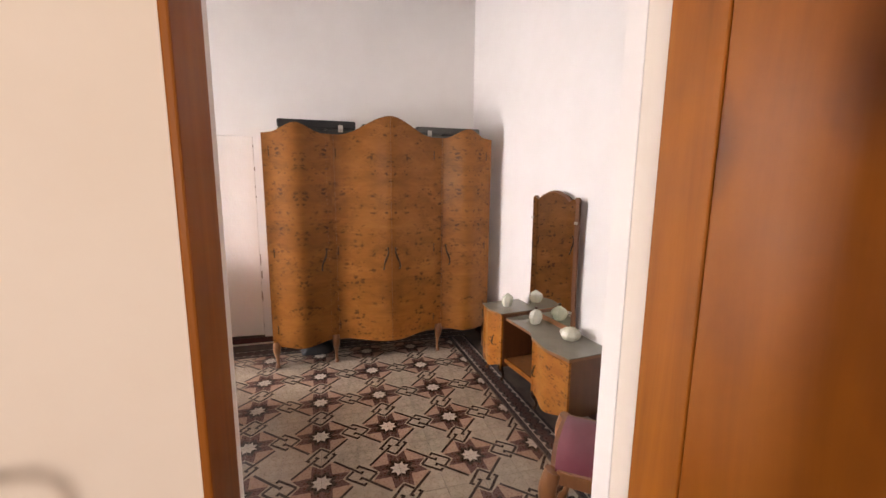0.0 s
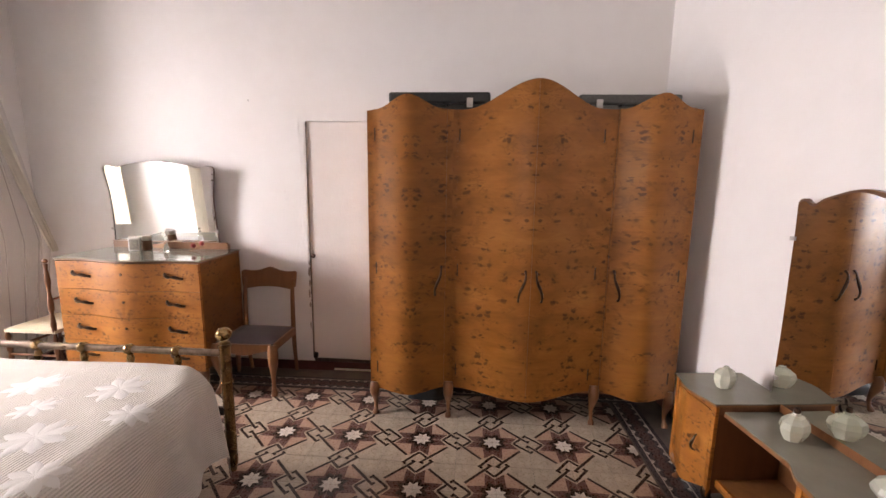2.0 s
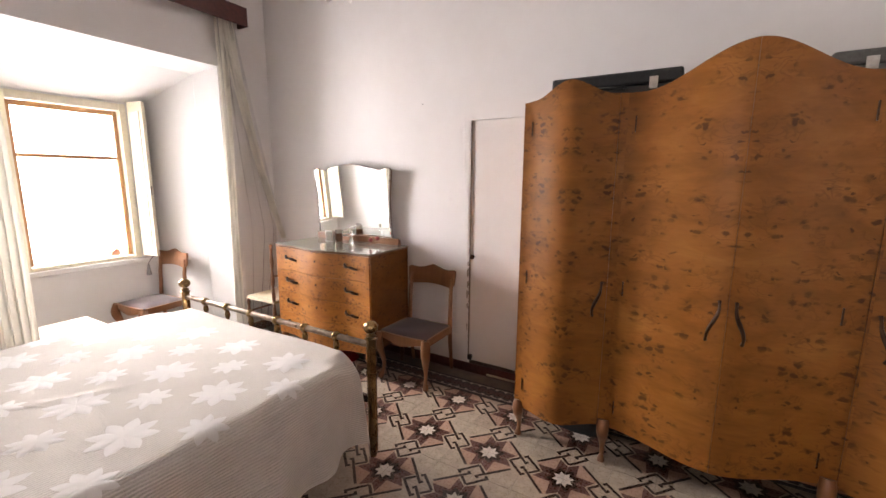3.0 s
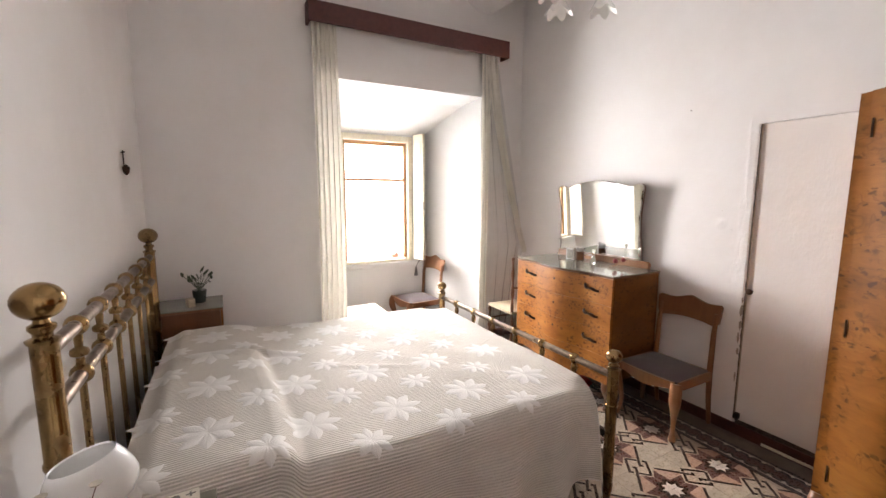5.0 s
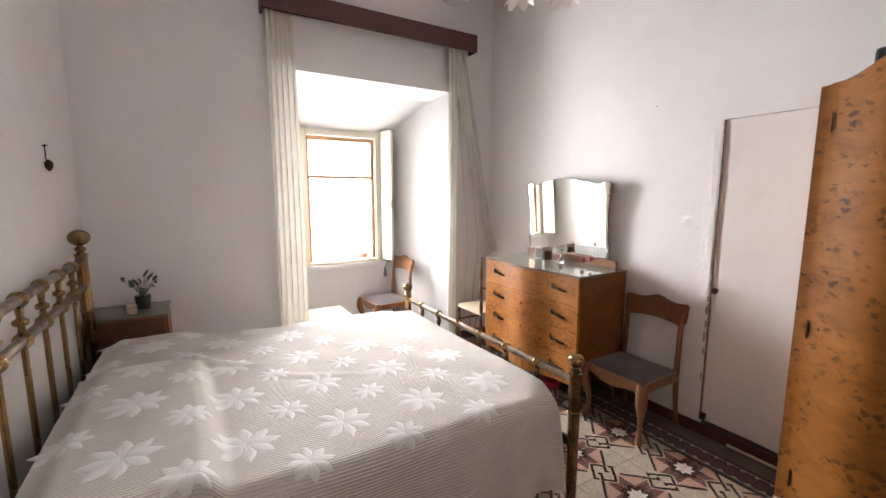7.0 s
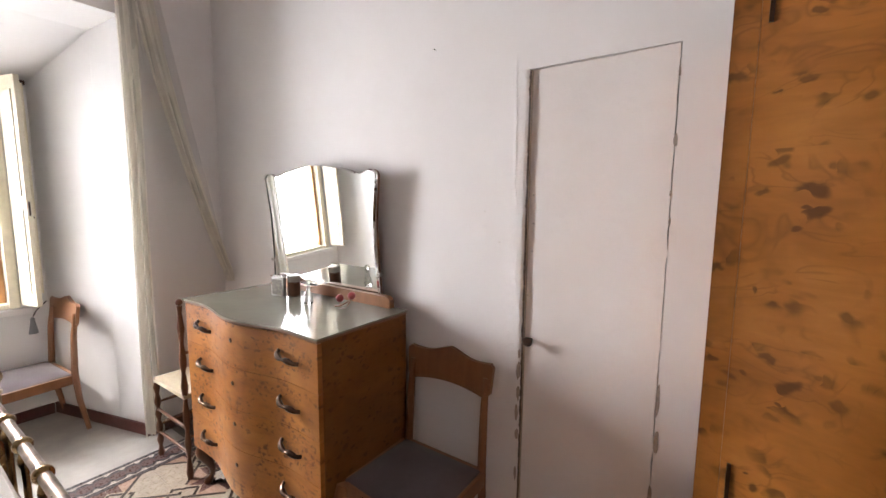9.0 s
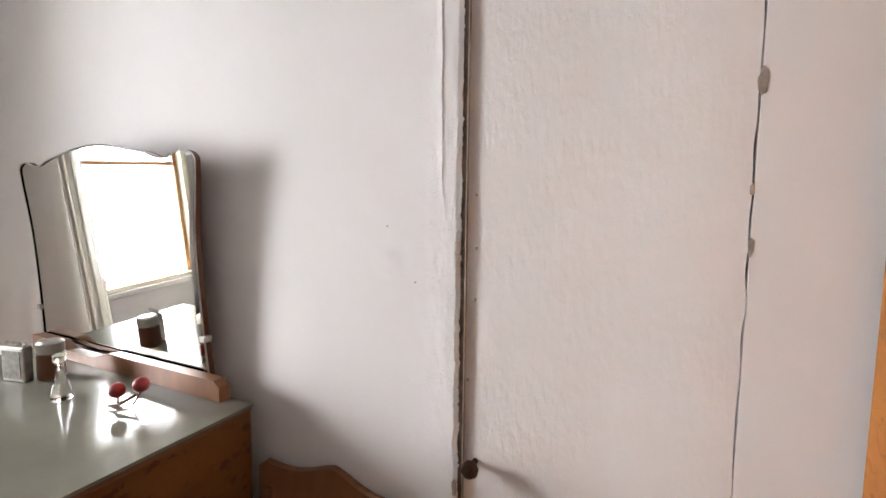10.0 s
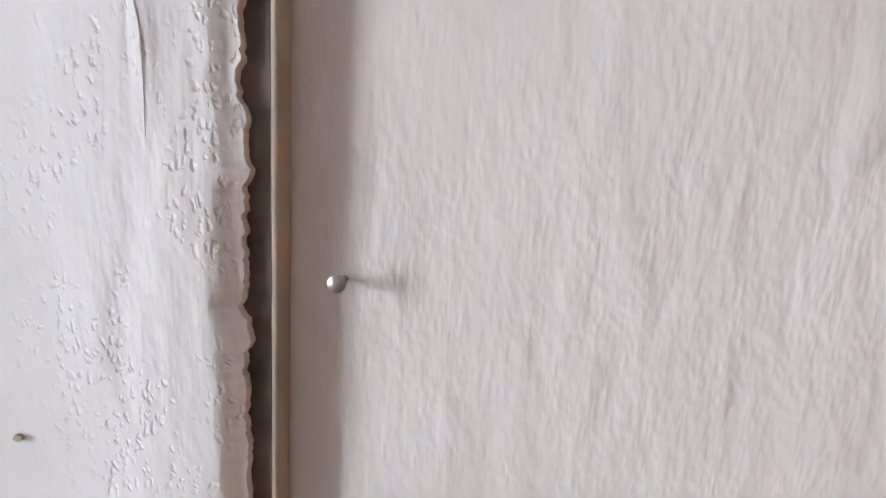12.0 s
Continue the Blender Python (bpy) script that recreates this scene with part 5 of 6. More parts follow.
def spread_point(u, v):
    """The bedspread: flat over the bed, a bolster at the head, falling at both sides and tucked at the foot."""
    half, drop = 0.845, 0.42
    total = half * 2 + drop * 2
    s = u * total - drop - half
    y0, y1 = HY + 0.065, FY - 0.055
    foot = 0.10
    t = v * (y1 - y0 + foot)
    y = y0 + min(t, y1 - y0)
    near = smoothstep(-0.30, -0.19, s)
    wander = y - 0.02 * math.sin(s * 3.1) - 0.012 * noise.noise((s * 4, 0, 8))
    top = 0.580 + 0.016 * smoothstep(1.9, 1.5, y)
    top += near * 0.072 * smoothstep(1.47, 1.37, wander) + (1 - near) * 0.050 * smoothstep(1.55, 1.25, wander)
    top += 0.012 * noise.noise((s * 1.6, y * 1.6, 0)) + 0.006 * noise.noise((s * 5, y * 5, 3))
    ridge = math.exp(-((wander - 1.415) / 0.020) ** 2) * smoothstep(-0.45, -0.30, s)
    top += 0.016 * ridge * (0.7 + 0.3 * math.sin(s * 5 + 1))
    top += 0.022 * math.exp(-((s + 0.30 - 0.5 * (y - 1.42)) / 0.028) ** 2) * math.exp(-((y - 1.45) / 0.13) ** 2)
    top += 0.012 * math.exp(-((s + 0.20) / 0.03) ** 2) * smoothstep(1.42, 1.30, y)
    top += 0.007 * math.exp(-((s - 0.1 - 0.5 * (y - 1.9)) / 0.03) ** 2) * math.exp(-((y - 1.9) / 0.2) ** 2)
    top -= 0.03 * smoothstep(1.05, 0.97, y)
    a = abs(s)
    r = 0.07
    if a < half - r:
        x, z = s, top
    else:
        e = min(a - (half - r), r * 1.57)
        ang = e / r
        down = max(0.0, a - (half - r) - r * 1.57)
        flare = 0.05 * (down / drop) ** 0.8 + 0.028 * (down / drop) * math.sin(y * 13 + 2 * math.sin(y * 5)) + 0.012 * (down / drop) * math.sin(y * 31)
        hem = 1.0 + 0.10 * math.sin(y * 9) - 0.10 * smoothstep(2.55, 2.8, y)
        flare += 0.022 * ridge * min(1.0, down / 0.08)
        x = math.copysign(half - r + r * math.sin(ang) + flare, s)
        z = top - r * (1 - math.cos(ang)) - down * hem
    if t > y1 - y0:
        z -= (t - (y1 - y0)) * 1.0 + 0.01
        y += 0.01
    corner = smoothstep(2.60, 2.80, y) * smoothstep(half - 0.16, half, a)
    z -= 0.05 * corner
    x -= math.copysign(0.03 * corner, s)
    return (x, y, z)


sp = thing("bedspread", "cream crocheted cotton bedspread with raised star flowers", "bedspread", (-1.78, 0, 0))
cloth = part("cloth", sheet(spread_point, 190, 210, (0, 0, -0.004)), M_SPREAD, sp, "", True)
# the weave follows the cloth, in metres across and along it
weave = cloth.data.uv_layers.new(name="weave")
for loop in cloth.data.loops:
    k = loop.vertex_index
    weave.data[loop.index].uv = (2.53 * (k % 191) / 190, 2.0 * ((k // 191) % 211) / 210)


def on_spread(s, y):
    return Vector(spread_point((s + 0.42 + 0.845) / 2.53, (y - HY - 0.065) / (FY - 0.055 - HY - 0.065 + 0.10)))


def star_flower(s0, y0, size):
    """An eight-pointed raised star that follows the cloth, with a dimpled centre."""
    def petal(u, v):
        a = 2 * math.pi * u
        point = abs(((u * 8 + 0.5) % 1) * 2 - 1)
        r = v * size * (0.60 + 0.40 * (1 - point))
        s, y = s0 + r * math.cos(a), y0 + r * math.sin(a)
        p = on_spread(s, y)
        up = (on_spread(s + 0.004, y) - p).cross(on_spread(s, y + 0.004) - p).normalized()
        vein = 1 - 0.3 * (1 - smoothstep(0.0, 0.35, 1 - point)) * smoothstep(0.05, 0.3, v)
        return p + up * (0.0038 * (1 - v ** 5) * (0.3 + 0.7 * min(1.0, v * 4)) * vein - 0.0004)
    return sheet(petal, 80, 6)


for row in range(11):
    for col in range(-4, 5):
        s0, y0 = 0.19 * col, 1.02 + 0.172 * row
        if (row + col) % 2 == 0 and y0 < 2.70:
            part("star_flower", star_flower(s0, y0, 0.118 if row % 2 else 0.088), M_FLOWER, sp, "", True)


# ---------------------------------------------------------------- bedside tables
def bedside(label, at, w, d, h):
    ob = thing("bedside_table", label, "bedside table", at, 0, "pair of bedside tables")
    part("body", box(-w, w, -d, d, 0.16, h - 0.022, 0.004), M_SIDE, ob)
    part("door", box(-w + 0.02, w - 0.02, d + 0.0005, d + 0.014, 0.18, h - 0.15, 0.004), M_BURL, ob)
    part("drawer", box(-w + 0.02, w - 0.02, d + 0.0005, d + 0.014, h - 0.14, h - 0.03, 0.004), M_BURL, ob)
    part("top", box(-w - 0.006, w + 0.006, -d, d + 0.016, h - 0.0215, h - 0.008, 0.003), M_CHAIR, ob)
    part("glass_top", box(-w - 0.008, w + 0.008, -d, d + 0.018, h - 0.0075, h - 0.001, 0.002), M_GLASSTOP, ob, "grey-green glass sheet")
    for x in (-w + 0.03, w - 0.03):
        for y in (-d + 0.03, d - 0.03):
            part("leg", tube([(x, y, 0), (x, y, 0.165)], [0.012, 0.02], 8), M_SIDE, ob)
    return ob


bedside("brown veneered bedside table with glass top by the wall", (-2.885, 1.045, 0), 0.175, 0.195, 0.735)
bedside("brown veneered bedside table with glass top near the door", (-0.60, 1.03, 0), 0.20, 0.175, 0.72)

lampo = thing("table_lamp", "white opal glass mushroom lamp on the bedside table", "table lamp", (-0.705, 1.010, 0.72), 0)
part("base", lathe([(0.052, 0), (0.066, 0.006), (0.072, 0.05), (0.066, 0.085), (0.048, 0.112), (0.046, 0.122)], steps=28), M_OPAL, lampo, "", True)
sh = part("shade", lathe([(0.050, 0.0), (0.096, 0.016), (0.114, 0.042), (0.118, 0.058), (0.114, 0.078), (0.098, 0.112), (0.083, 0.134), (0.080, 0.136), (0.077, 0.132), (0.088, 0.112), (0.102, 0.080), (0.100, 0.05), (0.07, 0.02), (0.002, 0.012)], steps=36), M_OPAL, lampo, "tilted open-topped opal glass shade", True)
sh.matrix_local = pose(0, 0, 0.112, 10, -3, 0)
lampo.scale = (0.70, 0.70, 0.86)
doily = thing("doily", "white lace doily with dark printed pattern", "doily", (-0.725, 1.105, 0.7215), 4)
M_LACE = mat_cloth("lace_thread", (0.52, 0.47, 0.38), (0.60, 0.55, 0.46), 500)
part("cloth", box(-0.095, 0.095, -0.085, 0.085, 0, 0.002), M_LACE, doily)
M_INK = mat_plain("dark_lace_pattern", (0.13, 0.12, 0.11), 0.9, 0.2)
for i in range(6):
    for j in range(5):
        x, y = -0.078 + 0.031 * i, -0.066 + 0.033 * j
        bm = bmesh.new()
        if (i + j) % 2:
            add_lathe(bm, [(0.011, 0.0021), (0.011, 0.0026)], x, y, 10)
        else:
            add_box(bm, x - 0.010, x + 0.010, y - 0.0025, y + 0.0025, 0.0021, 0.0026)
            add_box(bm, x - 0.0025, x + 0.0025, y - 0.011, y + 0.011, 0.0027, 0.0031)
        part("motif", bm, M_INK, doily)
tw = thing("dried_twigs", "dried twigs with small white flowers in a pot", "dried flowers", (-0.575, 0.985, 0.72))
part("pot", lathe([(0.022, 0), (0.028, 0.004), (0.030, 0.05), (0.026, 0.054)]), M_OPAL, tw, "", True)
for i in range(9):
    ang, tilt = i * 2.4 + 0.3, 0.3 + 0.35 * ((i * 37) % 10) / 10
    tip = Vector((math.cos(ang) * math.sin(tilt), math.sin(ang) * math.sin(tilt), math.cos(tilt))) * (0.14 + 0.05 * ((i * 13) % 5) / 5)
    part("twig", tube([(0, 0, 0.045), tip * 0.5 + Vector((0, 0, 0.05)), tip + Vector((0.008, 0, 0.05))], [0.0018, 0.0014, 0.0009], 6), M_SIDE, tw)
    if i % 2 == 0:
        part("flower", lathe([(0.002, 0), (0.009, 0.004), (0.011, 0.007), (0.003, 0.006)], steps=8, m=Matrix.Translation(tip + Vector((0.008, 0, 0.05)))), M_LACE, tw)

pl = thing("potted_plant", "small dark green plant in a glass on bedside table", "plant", (-2.90, 1.12, 0.735))
part("glass", lathe([(0.030, 0), (0.036, 0.004), (0.044, 0.085), (0.042, 0.087)]), mat_plain("dark_green_glass", (0.03, 0.035, 0.03), 0.1, 0.2), pl, "", True)
M_LEAFGREEN = mat_plain("grey_green_leaf", (0.055, 0.07, 0.04), 0.55, 0.35, 0, 40)
for i in range(26):
    ang, tilt = i * 2.399, 0.25 + 0.9 * ((i * 29) % 13) / 13
    tip = Vector((math.cos(ang) * math.sin(tilt), math.sin(ang) * math.sin(tilt), math.cos(tilt))) * (0.09 + 0.07 * ((i * 7) % 5) / 5)
    stem = part("stem", tube([(0, 0, 0.08), tip * 0.6 + Vector((0, 0, 0.085)), tip + Vector((0, 0, 0.08))], [0.0015, 0.0012, 0.0008], 5), M_LEAFGREEN, pl)
    m = Matrix.Translation(tip + Vector((0, 0, 0.08))) @ Euler((tilt, 0.4, ang)).to_matrix().to_4x4()
    bm = bmesh.new()
    add_sheet(bm, lambda u, v: m @ Vector(((v - 0.5) * 0.02 * math.sin(math.pi * min(1, u + 0.05)), 0.004 * math.sin(3 * u), 0.04 * (u - 0.3))), 5, 2, (0, 0.0008, 0))
    part("leaf", bm, M_LEAFGREEN, pl)
fr = thing("trinket_box", "small pale trinket box on the bedside table", "box", (-2.80, 1.07, 0.735), 20)
part("box", box(-0.03, 0.03, -0.02, 0.02, 0, 0.035, 0.003), M_PALE, fr)
part("lid", box(-0.032, 0.032, -0.022, 0.022, 0.0355, 0.055, 0.006), M_PALE, fr)

# ---------------------------------------------------------------- curtains and pelmet
pm = thing("pelmet", "long dark oxblood wooden curtain pelmet", "pelmet", (W, 2.86, 2.74))
part("front_board", box(0.105, 0.125, -0.93, 0.90, 0, 0.15, 0.003), M_RED, pm)
for y0, y1 in ((-0.93, -0.91), (0.88, 0.90)):
    part("return_board", box(0.001, 0.1045, y0, y1, 0, 0.15, 0.003), M_RED, pm)
part("top_board", box(0.001, 0.1045, -0.909, 0.879, 0.135, 0.15), M_RED, pm)
part("curtain_rod", tube([(0.055, -0.905, 0.06), (0.055, 0.875, 0.06)], 0.008, 8), M_IRON, pm)


def left_curtain(u, v):
    z = 2.79 - 2.75 * v
    y = 1.955 + (0.195 + 0.015 * v) * u + 0.01 * math.sin(3 * v)
    fold = 0.024 * math.sin(u * 31 + 1.2 * math.sin(2.2 * v)) * (0.5 + 0.5 * v) + 0.004 * math.sin(u * 67 + v * 3)
    return (W + 0.062 + fold, y, z)


def right_curtain(u, v):
    z = 2.79 - 2.75 * v
    pull = smoothstep(0.05, 0.66, v)
    y0 = 3.505 + 0.02 * v
    y1 = 3.645 + 0.34 * (v / 0.66 if v < 0.66 else 1.0 - 0.5 * (v - 0.66) / 0.34)
    uu = u + 0.10 * math.sin(math.pi * u) * pull
    y = y0 + (y1 - y0) * min(1.0, uu)
    fold = 0.020 * math.sin(u * 26 + 2 * v) * (1 - 0.3 * v) + 0.012 * math.sin(u * 57 - 3 * v)
    return (W + 0.066 + fold + 0.05 * pull * u, y, z)


cu = thing("curtain", "straight ivory cotton curtain hanging at the window", "curtain", (0, 0, 0), 0, "window curtains")
part("cloth", sheet(left_curtain, 90, 60), M_SHEER, cu, "", True)
cu = thing("curtain", "ivory cotton curtain drawn aside at the window", "curtain", (0, 0, 0), 0, "window curtains")
part("veil", sheet(right_curtain, 60, 50), M_VEIL, cu, "thin single ply between the folds", True)


def straight_fold(u, v):
    z = 2.79 - 2.75 * v
    fold = 0.020 * math.sin(u * 15 + 1.5 * v) + 0.007 * math.sin(u * 37 + 4 * v)
    return (W + 0.070 + fold, 3.485 + (0.105 - 0.02 * math.sin(math.pi * v)) * u + 0.008 * math.sin(5 * v), z)


def swept_fold(u, v):
    z = 2.79 - 1.90 * v
    y = 3.535 + 0.43 * v ** 1.5 + (0.105 - 0.045 * v) * u
    fold = 0.016 * math.sin(u * 14 + 2 * v) + 0.006 * math.sin(u * 33)
    return (W + 0.075 + fold + 0.06 * v, min(y, N - 0.015), z)


part("fold", sheet(straight_fold, 40, 50), M_SHEER, cu, "", True)
part("fold", sheet(swept_fold, 36, 50), M_SHEER, cu, "", True)


# ---------------------------------------------------------------- radiator, lamp, wall things
def radiator():
    ob = thing("radiator", "ivory enamelled radiator with dark vertical slots", "radiator", (1.548, 1.782, 0), -85.1)
    n, pitch = 12, 0.0525
    L = n * pitch + 0.066
    # near-black box set close behind the columns, as the slots' shade
    part("back", box(0.004, L - 0.004, 0.009, 0.085, 0.215, 1.085, 0.004), M_SLOT_SHADE, ob, "near-black box painting the shade in the slots")
    part("top", box(0, L, 0.0005, 0.092, 1.0865, 1.122, 0.006), M_RADIATOR, ob)
    part("bottom", box(0, L, 0.0005, 0.092, 0.175, 0.2135, 0.006), M_RADIATOR, ob)
    for i in range(n):
        part("column", box(0.036 + pitch * i, 0.036 + pitch * (i + 1) - 0.010, 0.0, 0.008, 0.214, 1.086, 0.0015), M_RADIATOR, ob)
    part("end_column", box(-0.001, 0.0265, 0.0, 0.09, 0.214, 1.086, 0.003), M_RADIATOR, ob)
    part("end_column", box(L - 0.029, L, 0.0, 0.09, 0.214, 1.086, 0.003), M_RADIATOR, ob)
    for x in (0.12, L - 0.12):
        part("bracket", box(x - 0.015, x + 0.015, 0.0855, 0.2, 0.9, 0.95), M_RADIATOR, ob)
        part("foot", box(x - 0.012, x + 0.012, 0.03, 0.06, 0, 0.1745), M_RADIATOR, ob)
    part("valve", lathe([(0.012, 0), (0.016, 0.01), (0.016, 0.03), (0.01, 0.035)], steps=12, m=pose(-0.001, 0.045, 1.07, 0, -90)), M_STEEL, ob)
    return ob


radiator()


def chandelier():
    cx, cy = -1.325, 3.0
    ob = thing("chandelier", "brass ceiling lamp with frilled white glass shades", "ceiling lamp", (cx, cy, 0.04))
    part("stem", tube([(0, 0, 2.60), (0, 0, TOP - 0.041)], 0.008, 10), M_BRASS, ob)
    part("canopy", lathe([(0.05, TOP - 0.07), (0.055, TOP - 0.041)]), M_BRASS, ob)
    part("hub", lathe([(0.004, 2.52), (0.02, 2.54), (0.034, 2.58), (0.02, 2.62), (0.008, 2.64)]), M_BRASS, ob, "", True)
    for k in range(5):
        a = 2 * math.pi * k / 5 + 1.9
        dx, dy = math.cos(a), math.sin(a)
        arm = part("arm", tube([(0, 0, 2.58), (0.07 * dx, 0.07 * dy, 2.56), (0.14 * dx, 0.14 * dy, 2.60), (0.19 * dx, 0.19 * dy, 2.58), (0.20 * dx, 0.20 * dy, 2.54)], 0.006, 8), M_BRASS, ob, "", True)

        def bell(u, v):
            th = 2 * math.pi * u
            r = 0.022 + 0.05 * v ** 1.6 * (1 + 0.16 * v * v * math.cos(6 * th))
            return (0.20 * dx + r * math.cos(th), 0.20 * dy + r * math.sin(th), 2.54 - 0.11 * v - 0.014 * v * v * math.cos(6 * th))
        part("shade", sheet(bell, 48, 12), M_OPAL, arm, "frilled white glass shade", True)
    return ob


chandelier()
hk = thing("wall_pendant", "small dark pendant hung on a nail", "wall ornament", (-2.45, S, 1.63))
part("nail", tube([(0, 0, 0.06), (0, 0.02, 0.062)], 0.003, 6), M_IRON, hk)
part("strap", box(-0.004, 0.004, 0.008, 0.012, -0.005, 0.07), M_IRON, hk)
part("charm", lathe([(0.003, -0.06), (0.014, -0.045), (0.018, -0.02), (0.006, -0.004)], 0, 0.018, 10), M_IRON, hk, "", True)
ck = thing("coat_hook", "bent brown metal coat hook on the hall wall", "coat hook", (-0.315, HALL_Y, 1.145))
part("plate", box(-0.008, 0.008, -0.005, -0.0005, -0.06, -0.02, 0.002), M_RAIL, ck)
part("hook", tube([(-0.03, -0.02, 0.02), (-0.01, -0.05, 0.035), (0.02, -0.06, 0.034), (0.042, -0.055, 0.015), (0.046, -0.045, -0.02), (0.02, -0.02, -0.05), (0, -0.005, -0.02)], 0.006, 8), M_RAIL, ck, "", True)

# a pot on the outer sill
po = thing("flower_pot", "terracotta pot with a bare stem outside", "flower pot", (BACK - 0.15, 3.02, WZ0 + 0.0005))
part("pot", lathe([(0.035, 0), (0.048, 0.07), (0.052, 0.072), (0.052, 0.088), (0.045, 0.09)]), mat_plain("terracotta", (0.42, 0.2, 0.13), 0.8, 0.15), po, "", True)
part("stem", tube([(0, 0, 0.085), (0, 0.005, 0.25), (0, -0.01, 0.36), (0, -0.05, 0.40), (0, -0.07, 0.36)], 0.004, 6), M_LEAFGREEN, po)


# ---------------------------------------------------------------- floor of cement tiles
def tile_material(name, colour, rough=0.26):
    m, n, l, b = material(name)
    info = n.new("ShaderNodeObjectInfo")
    t = noise_tex(n, l, coords(n, l), 22, 5, 0.6)
    wear = noise_tex(n, l, coords(n, l), 90, 3, 0.6)
    c = mix(n, l, ramp(n, l, t, [(0.3, (0, 0, 0)), (0.75, (1, 1, 1))]), tuple(0.82 * v for v in colour), tuple(min(1, 1.12 * v) for v in colour))
    c = mix(n, l, 0.22, c, ramp(n, l, info.outputs["Random"], [(0, (0.38, 0.37, 0.36)), (1, (0.62, 0.61, 0.6))]), "OVERLAY")
    l.new(c, b.inputs["Base Color"])
    l.new(ramp(n, l, wear, [(0.3, (rough - 0.06,) * 3), (0.7, (rough + 0.16,) * 3)]), b.inputs["Roughness"])
    bump(n, l, b, wear, 0.08, 0.0008)
    return m


T_GROUND = tile_material("tile_ivory", (0.375, 0.31, 0.24))
T_PINK = tile_material("tile_rose", (0.36, 0.235, 0.172))
T_STAR = tile_material("tile_mauve", (0.115, 0.052, 0.040))
T_DARK = tile_material("tile_umber", (0.030, 0.013, 0.007))
T_WHITE = tile_material("tile_white", (0.52, 0.47, 0.41))
T_EDGE = tile_material("tile_charcoal", (0.042, 0.034, 0.036))
T_BLOB = tile_material("tile_chocolate", (0.085, 0.045, 0.038))
T_ALL = [T_GROUND, T_PINK, T_STAR, T_DARK, T_WHITE, T_EDGE, T_BLOB]


def flat(bm, pts, z, mat):
    f = bm.faces.new([bm.verts.new((x, y, z)) for x, y in pts])
    f.normal_update()
    if f.normal.z < 0:
        f.normal_flip()
    f.material_index = mat


def bar(bm, p, q, w, z, mat):
    d = Vector((q[0] - p[0], q[1] - p[1])).normalized() * w / 2
    s = Vector((-d.y, d.x))
    P, Q = Vector(p) - d, Vector(q) + d
    flat(bm, [P + s, P - s, Q - s, Q + s], z, mat)


def polar(r, deg):
    return (r * math.cos(radians(deg)), r * math.sin(radians(deg)))


def field_tile():
    """A quarter of the pattern: the star's centre is the tile's own corner at 0, 0."""
    bm = bmesh.new()
    add_box(bm, 0.0006, 0.1994, 0.0006, 0.1994, -0.012, 0)
    e = 0.0008
    tip, pit = ((0.142, 0.048), (0.048, 0.142)), (0.052, 0.052)
    flat(bm, [pit, tip[0], (0.150, 0.064), (0.064, 0.150), tip[1]], 0.0003, 1)
    flat(bm, [(e, e), (0.104, e), tip[0], pit, tip[1], (e, 0.104)], 0.0006, 2)
    flat(bm, [(e, e), (0.060, e), polar(0.086, 22.5), polar(0.060, 45), polar(0.086, 67.5), (e, 0.060)], 0.0009, 3)
    flat(bm, [(e, e), (0.034, e), polar(0.056, 22.5), polar(0.034, 45), polar(0.056, 67.5), (e, 0.034)], 0.0012, 4)
    # interlaced bands: each ends in a small hook under its neighbour
    wide = 0.0145
    bar(bm, (0.126, 0.006), (0.157, 0.037), wide, 0.0008, 3)
    bar(bm, (0.006, 0.126), (0.074, 0.207), wide, 0.0009, 3)
    bar(bm, (0.074, 0.207), (0.066, 0.215), wide, 0.0011, 3)
    bar(bm, (0.070, 0.145), (0.199, 0.018), wide, 0.0010, 3)
    bar(bm, (0.199, 0.018), (0.207, 0.026), wide, 0.0012, 3)
    me = bpy.data.meshes.new("tile")
    bm.to_mesh(me)
    bm.free()
    for m in T_ALL:
        me.materials.append(m)
    return me


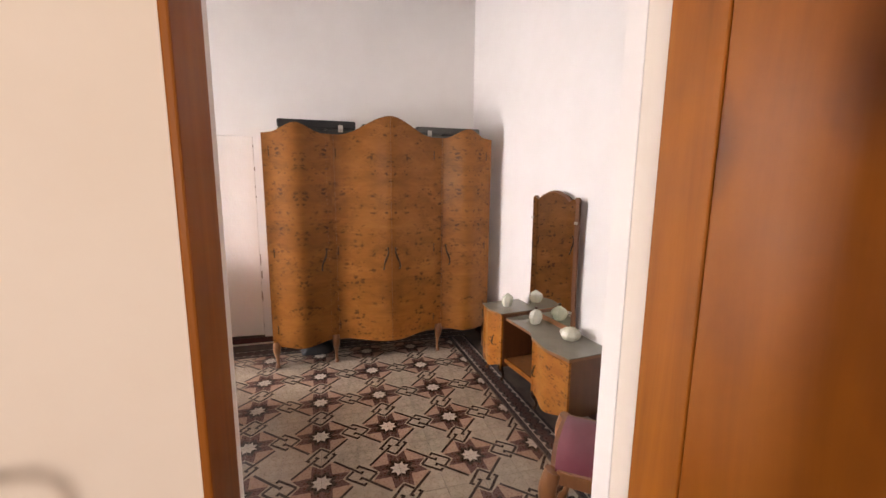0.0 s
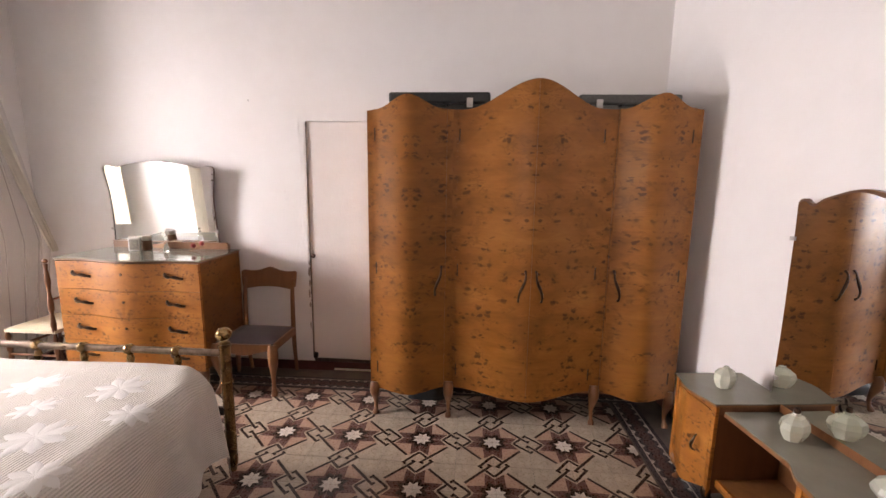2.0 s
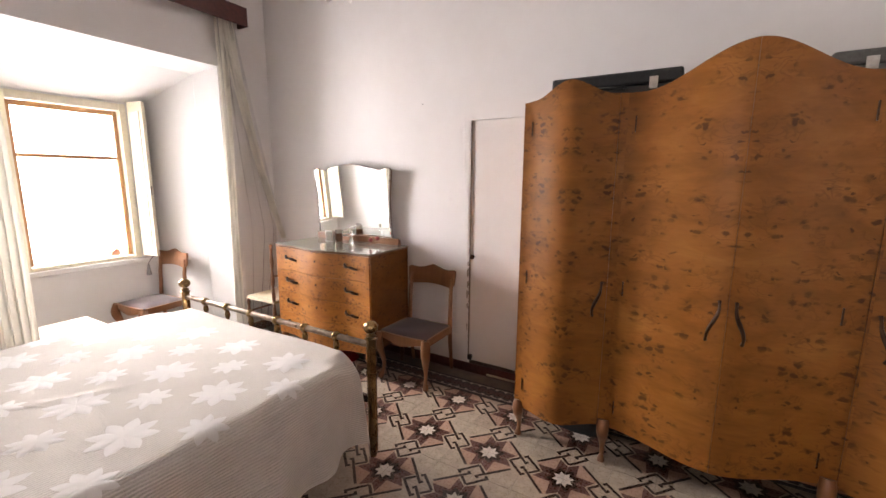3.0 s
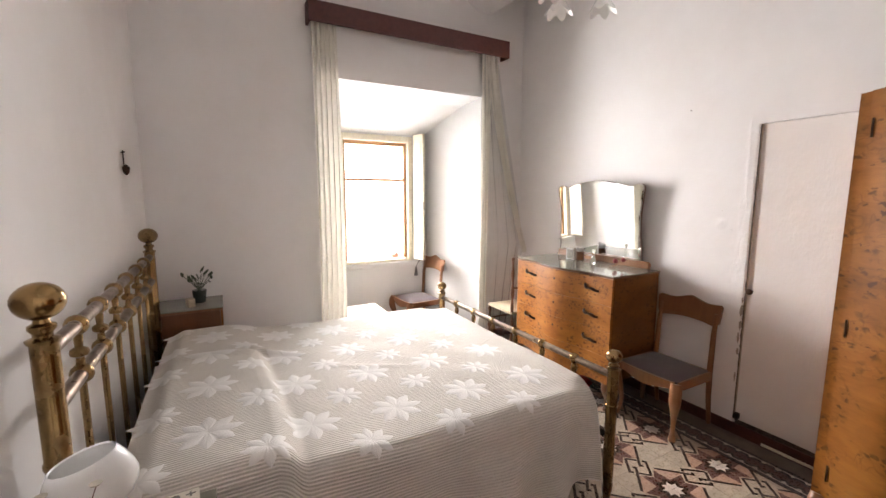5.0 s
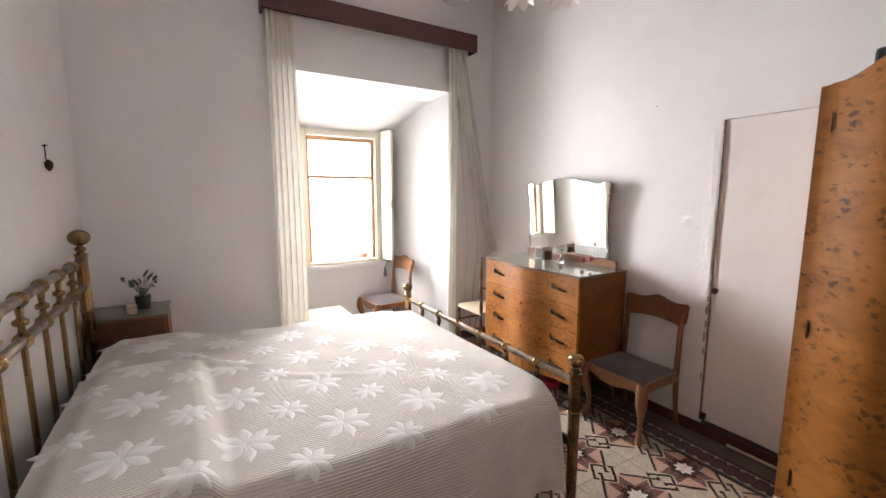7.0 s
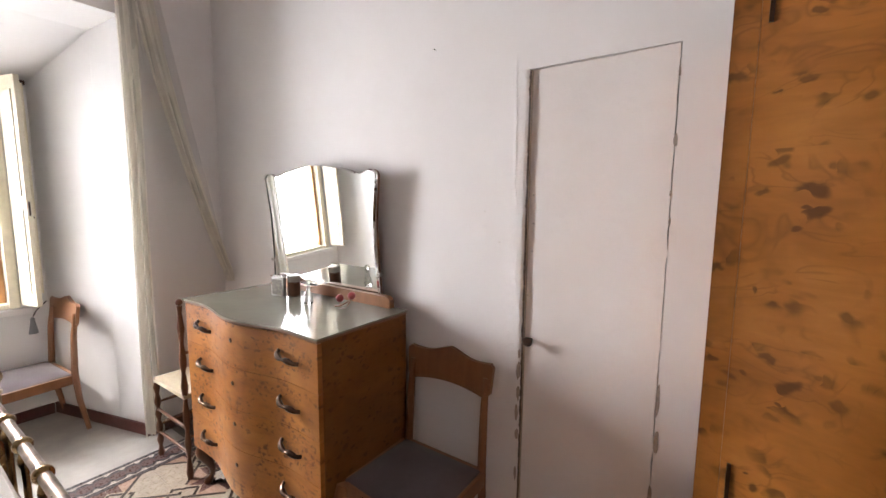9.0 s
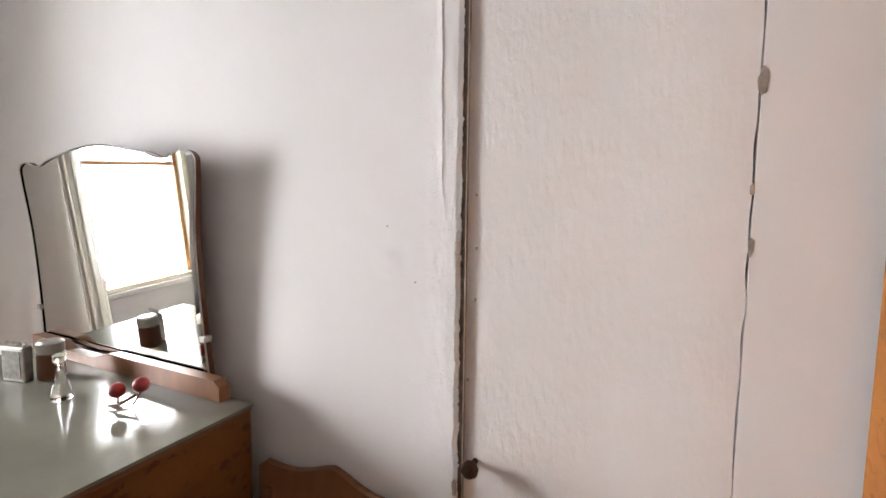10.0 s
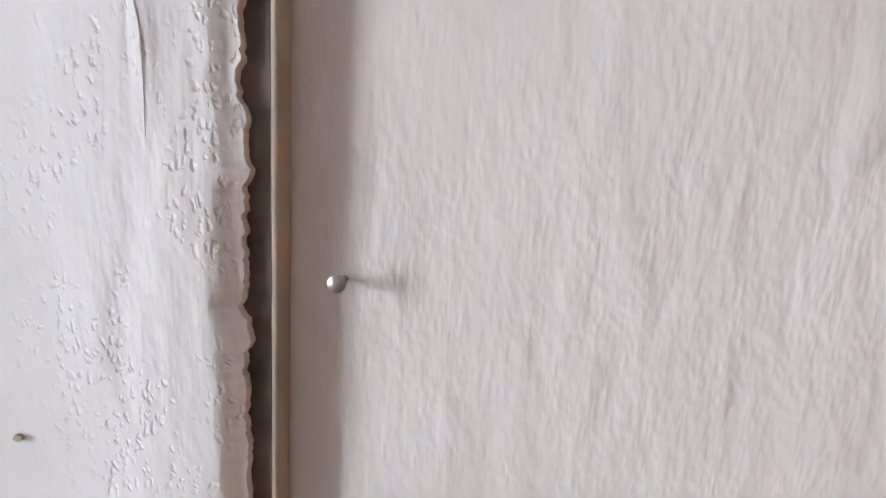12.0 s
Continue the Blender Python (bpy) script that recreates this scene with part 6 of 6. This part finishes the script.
def border_tile():
    """0.2 along x and 0.17 across; y = 0 is the inner side."""
    bm = bmesh.new()
    add_box(bm, 0.0006, 0.1994, 0.0006, 0.1694, -0.012, 0, 0, 5)
    flat(bm, [(0.001, 0.026), (0.199, 0.026), (0.199, 0.032), (0.001, 0.032)], 0.0004, 4)
    flat(bm, [(0.001, 0.138), (0.199, 0.138), (0.199, 0.144), (0.001, 0.144)], 0.0004, 4)
    for k in range(3):
        x = 0.0333 + 0.0667 * k
        flat(bm, [(x + 0.034 * math.cos(t * math.pi / 7), 0.085 + 0.031 * math.sin(t * math.pi / 7)) for t in range(14)], 0.0006 + 0.0002 * (k % 2), 6)
        for y0, s in ((0.0325, 1), (0.1375, -1)):
            flat(bm, [(x - 0.0333 + 0.001, y0), (x - 0.018, y0 + s * 0.003), (x - 0.0333 + 0.001, y0 + s * 0.020)], 0.0005, 4)
            flat(bm, [(x + 0.0333 - 0.001, y0), (x + 0.018, y0 + s * 0.003), (x + 0.0333 - 0.001, y0 + s * 0.020)], 0.0005, 4)
    me = bpy.data.meshes.new("border_tile")
    bm.to_mesh(me)
    bm.free()
    for m in T_ALL:
        me.materials.append(m)
    return me


floor = structure(part("floor", box(W - 0.02, 2.1, S - 0.07, N + 0.02, -0.1, -0.003), M_CONCRETE), "patterned cement tile floor with star motifs and dark border", "floor")
FIELD, EDGE = field_tile(), border_tile()
for i in range(-14, 6):
    for j in range(5, 19):
        sx, sy = round(i / 2 + (0.01 if i % 2 == 0 else 0.51)), round(j / 2 + (0.01 if j % 2 == 0 else 0.51))
        ob = new("tile", FIELD)
        turn = {(0, 0): 0, (1, 0): 90, (1, 1): 180, (0, 1): 270}[(i % 2, j % 2)]
        ob.parent = floor
        ob.matrix_local = pose(0.4 * sx, 0.4 * sy, 0, 0, 0, turn)
for k in range(14):
    ob = new("border_tile", EDGE)
    ob.parent = floor
    ob.matrix_local = pose(1.212, 3.712 - 0.2 * k, 0.002, 0, 0, -90)
    ob = new("border_tile", EDGE)
    ob.parent = floor
    ob.matrix_local = pose(-2.732, 0.912 + 0.2 * k, 0.002, 0, 0, 90)
for k in range(20):
    ob = new("border_tile", EDGE)
    ob.parent = floor
    ob.matrix_local = pose(-2.728 + 0.197 * k, 3.712, 0.0025, 0, 0, 0)
for x in (1.212, -2.902):
    ob = new("border_tile", EDGE)
    ob.parent = floor
    ob.matrix_local = pose(x, 3.712, 0.0025)
    ob.scale = (0.85, 1, 1)
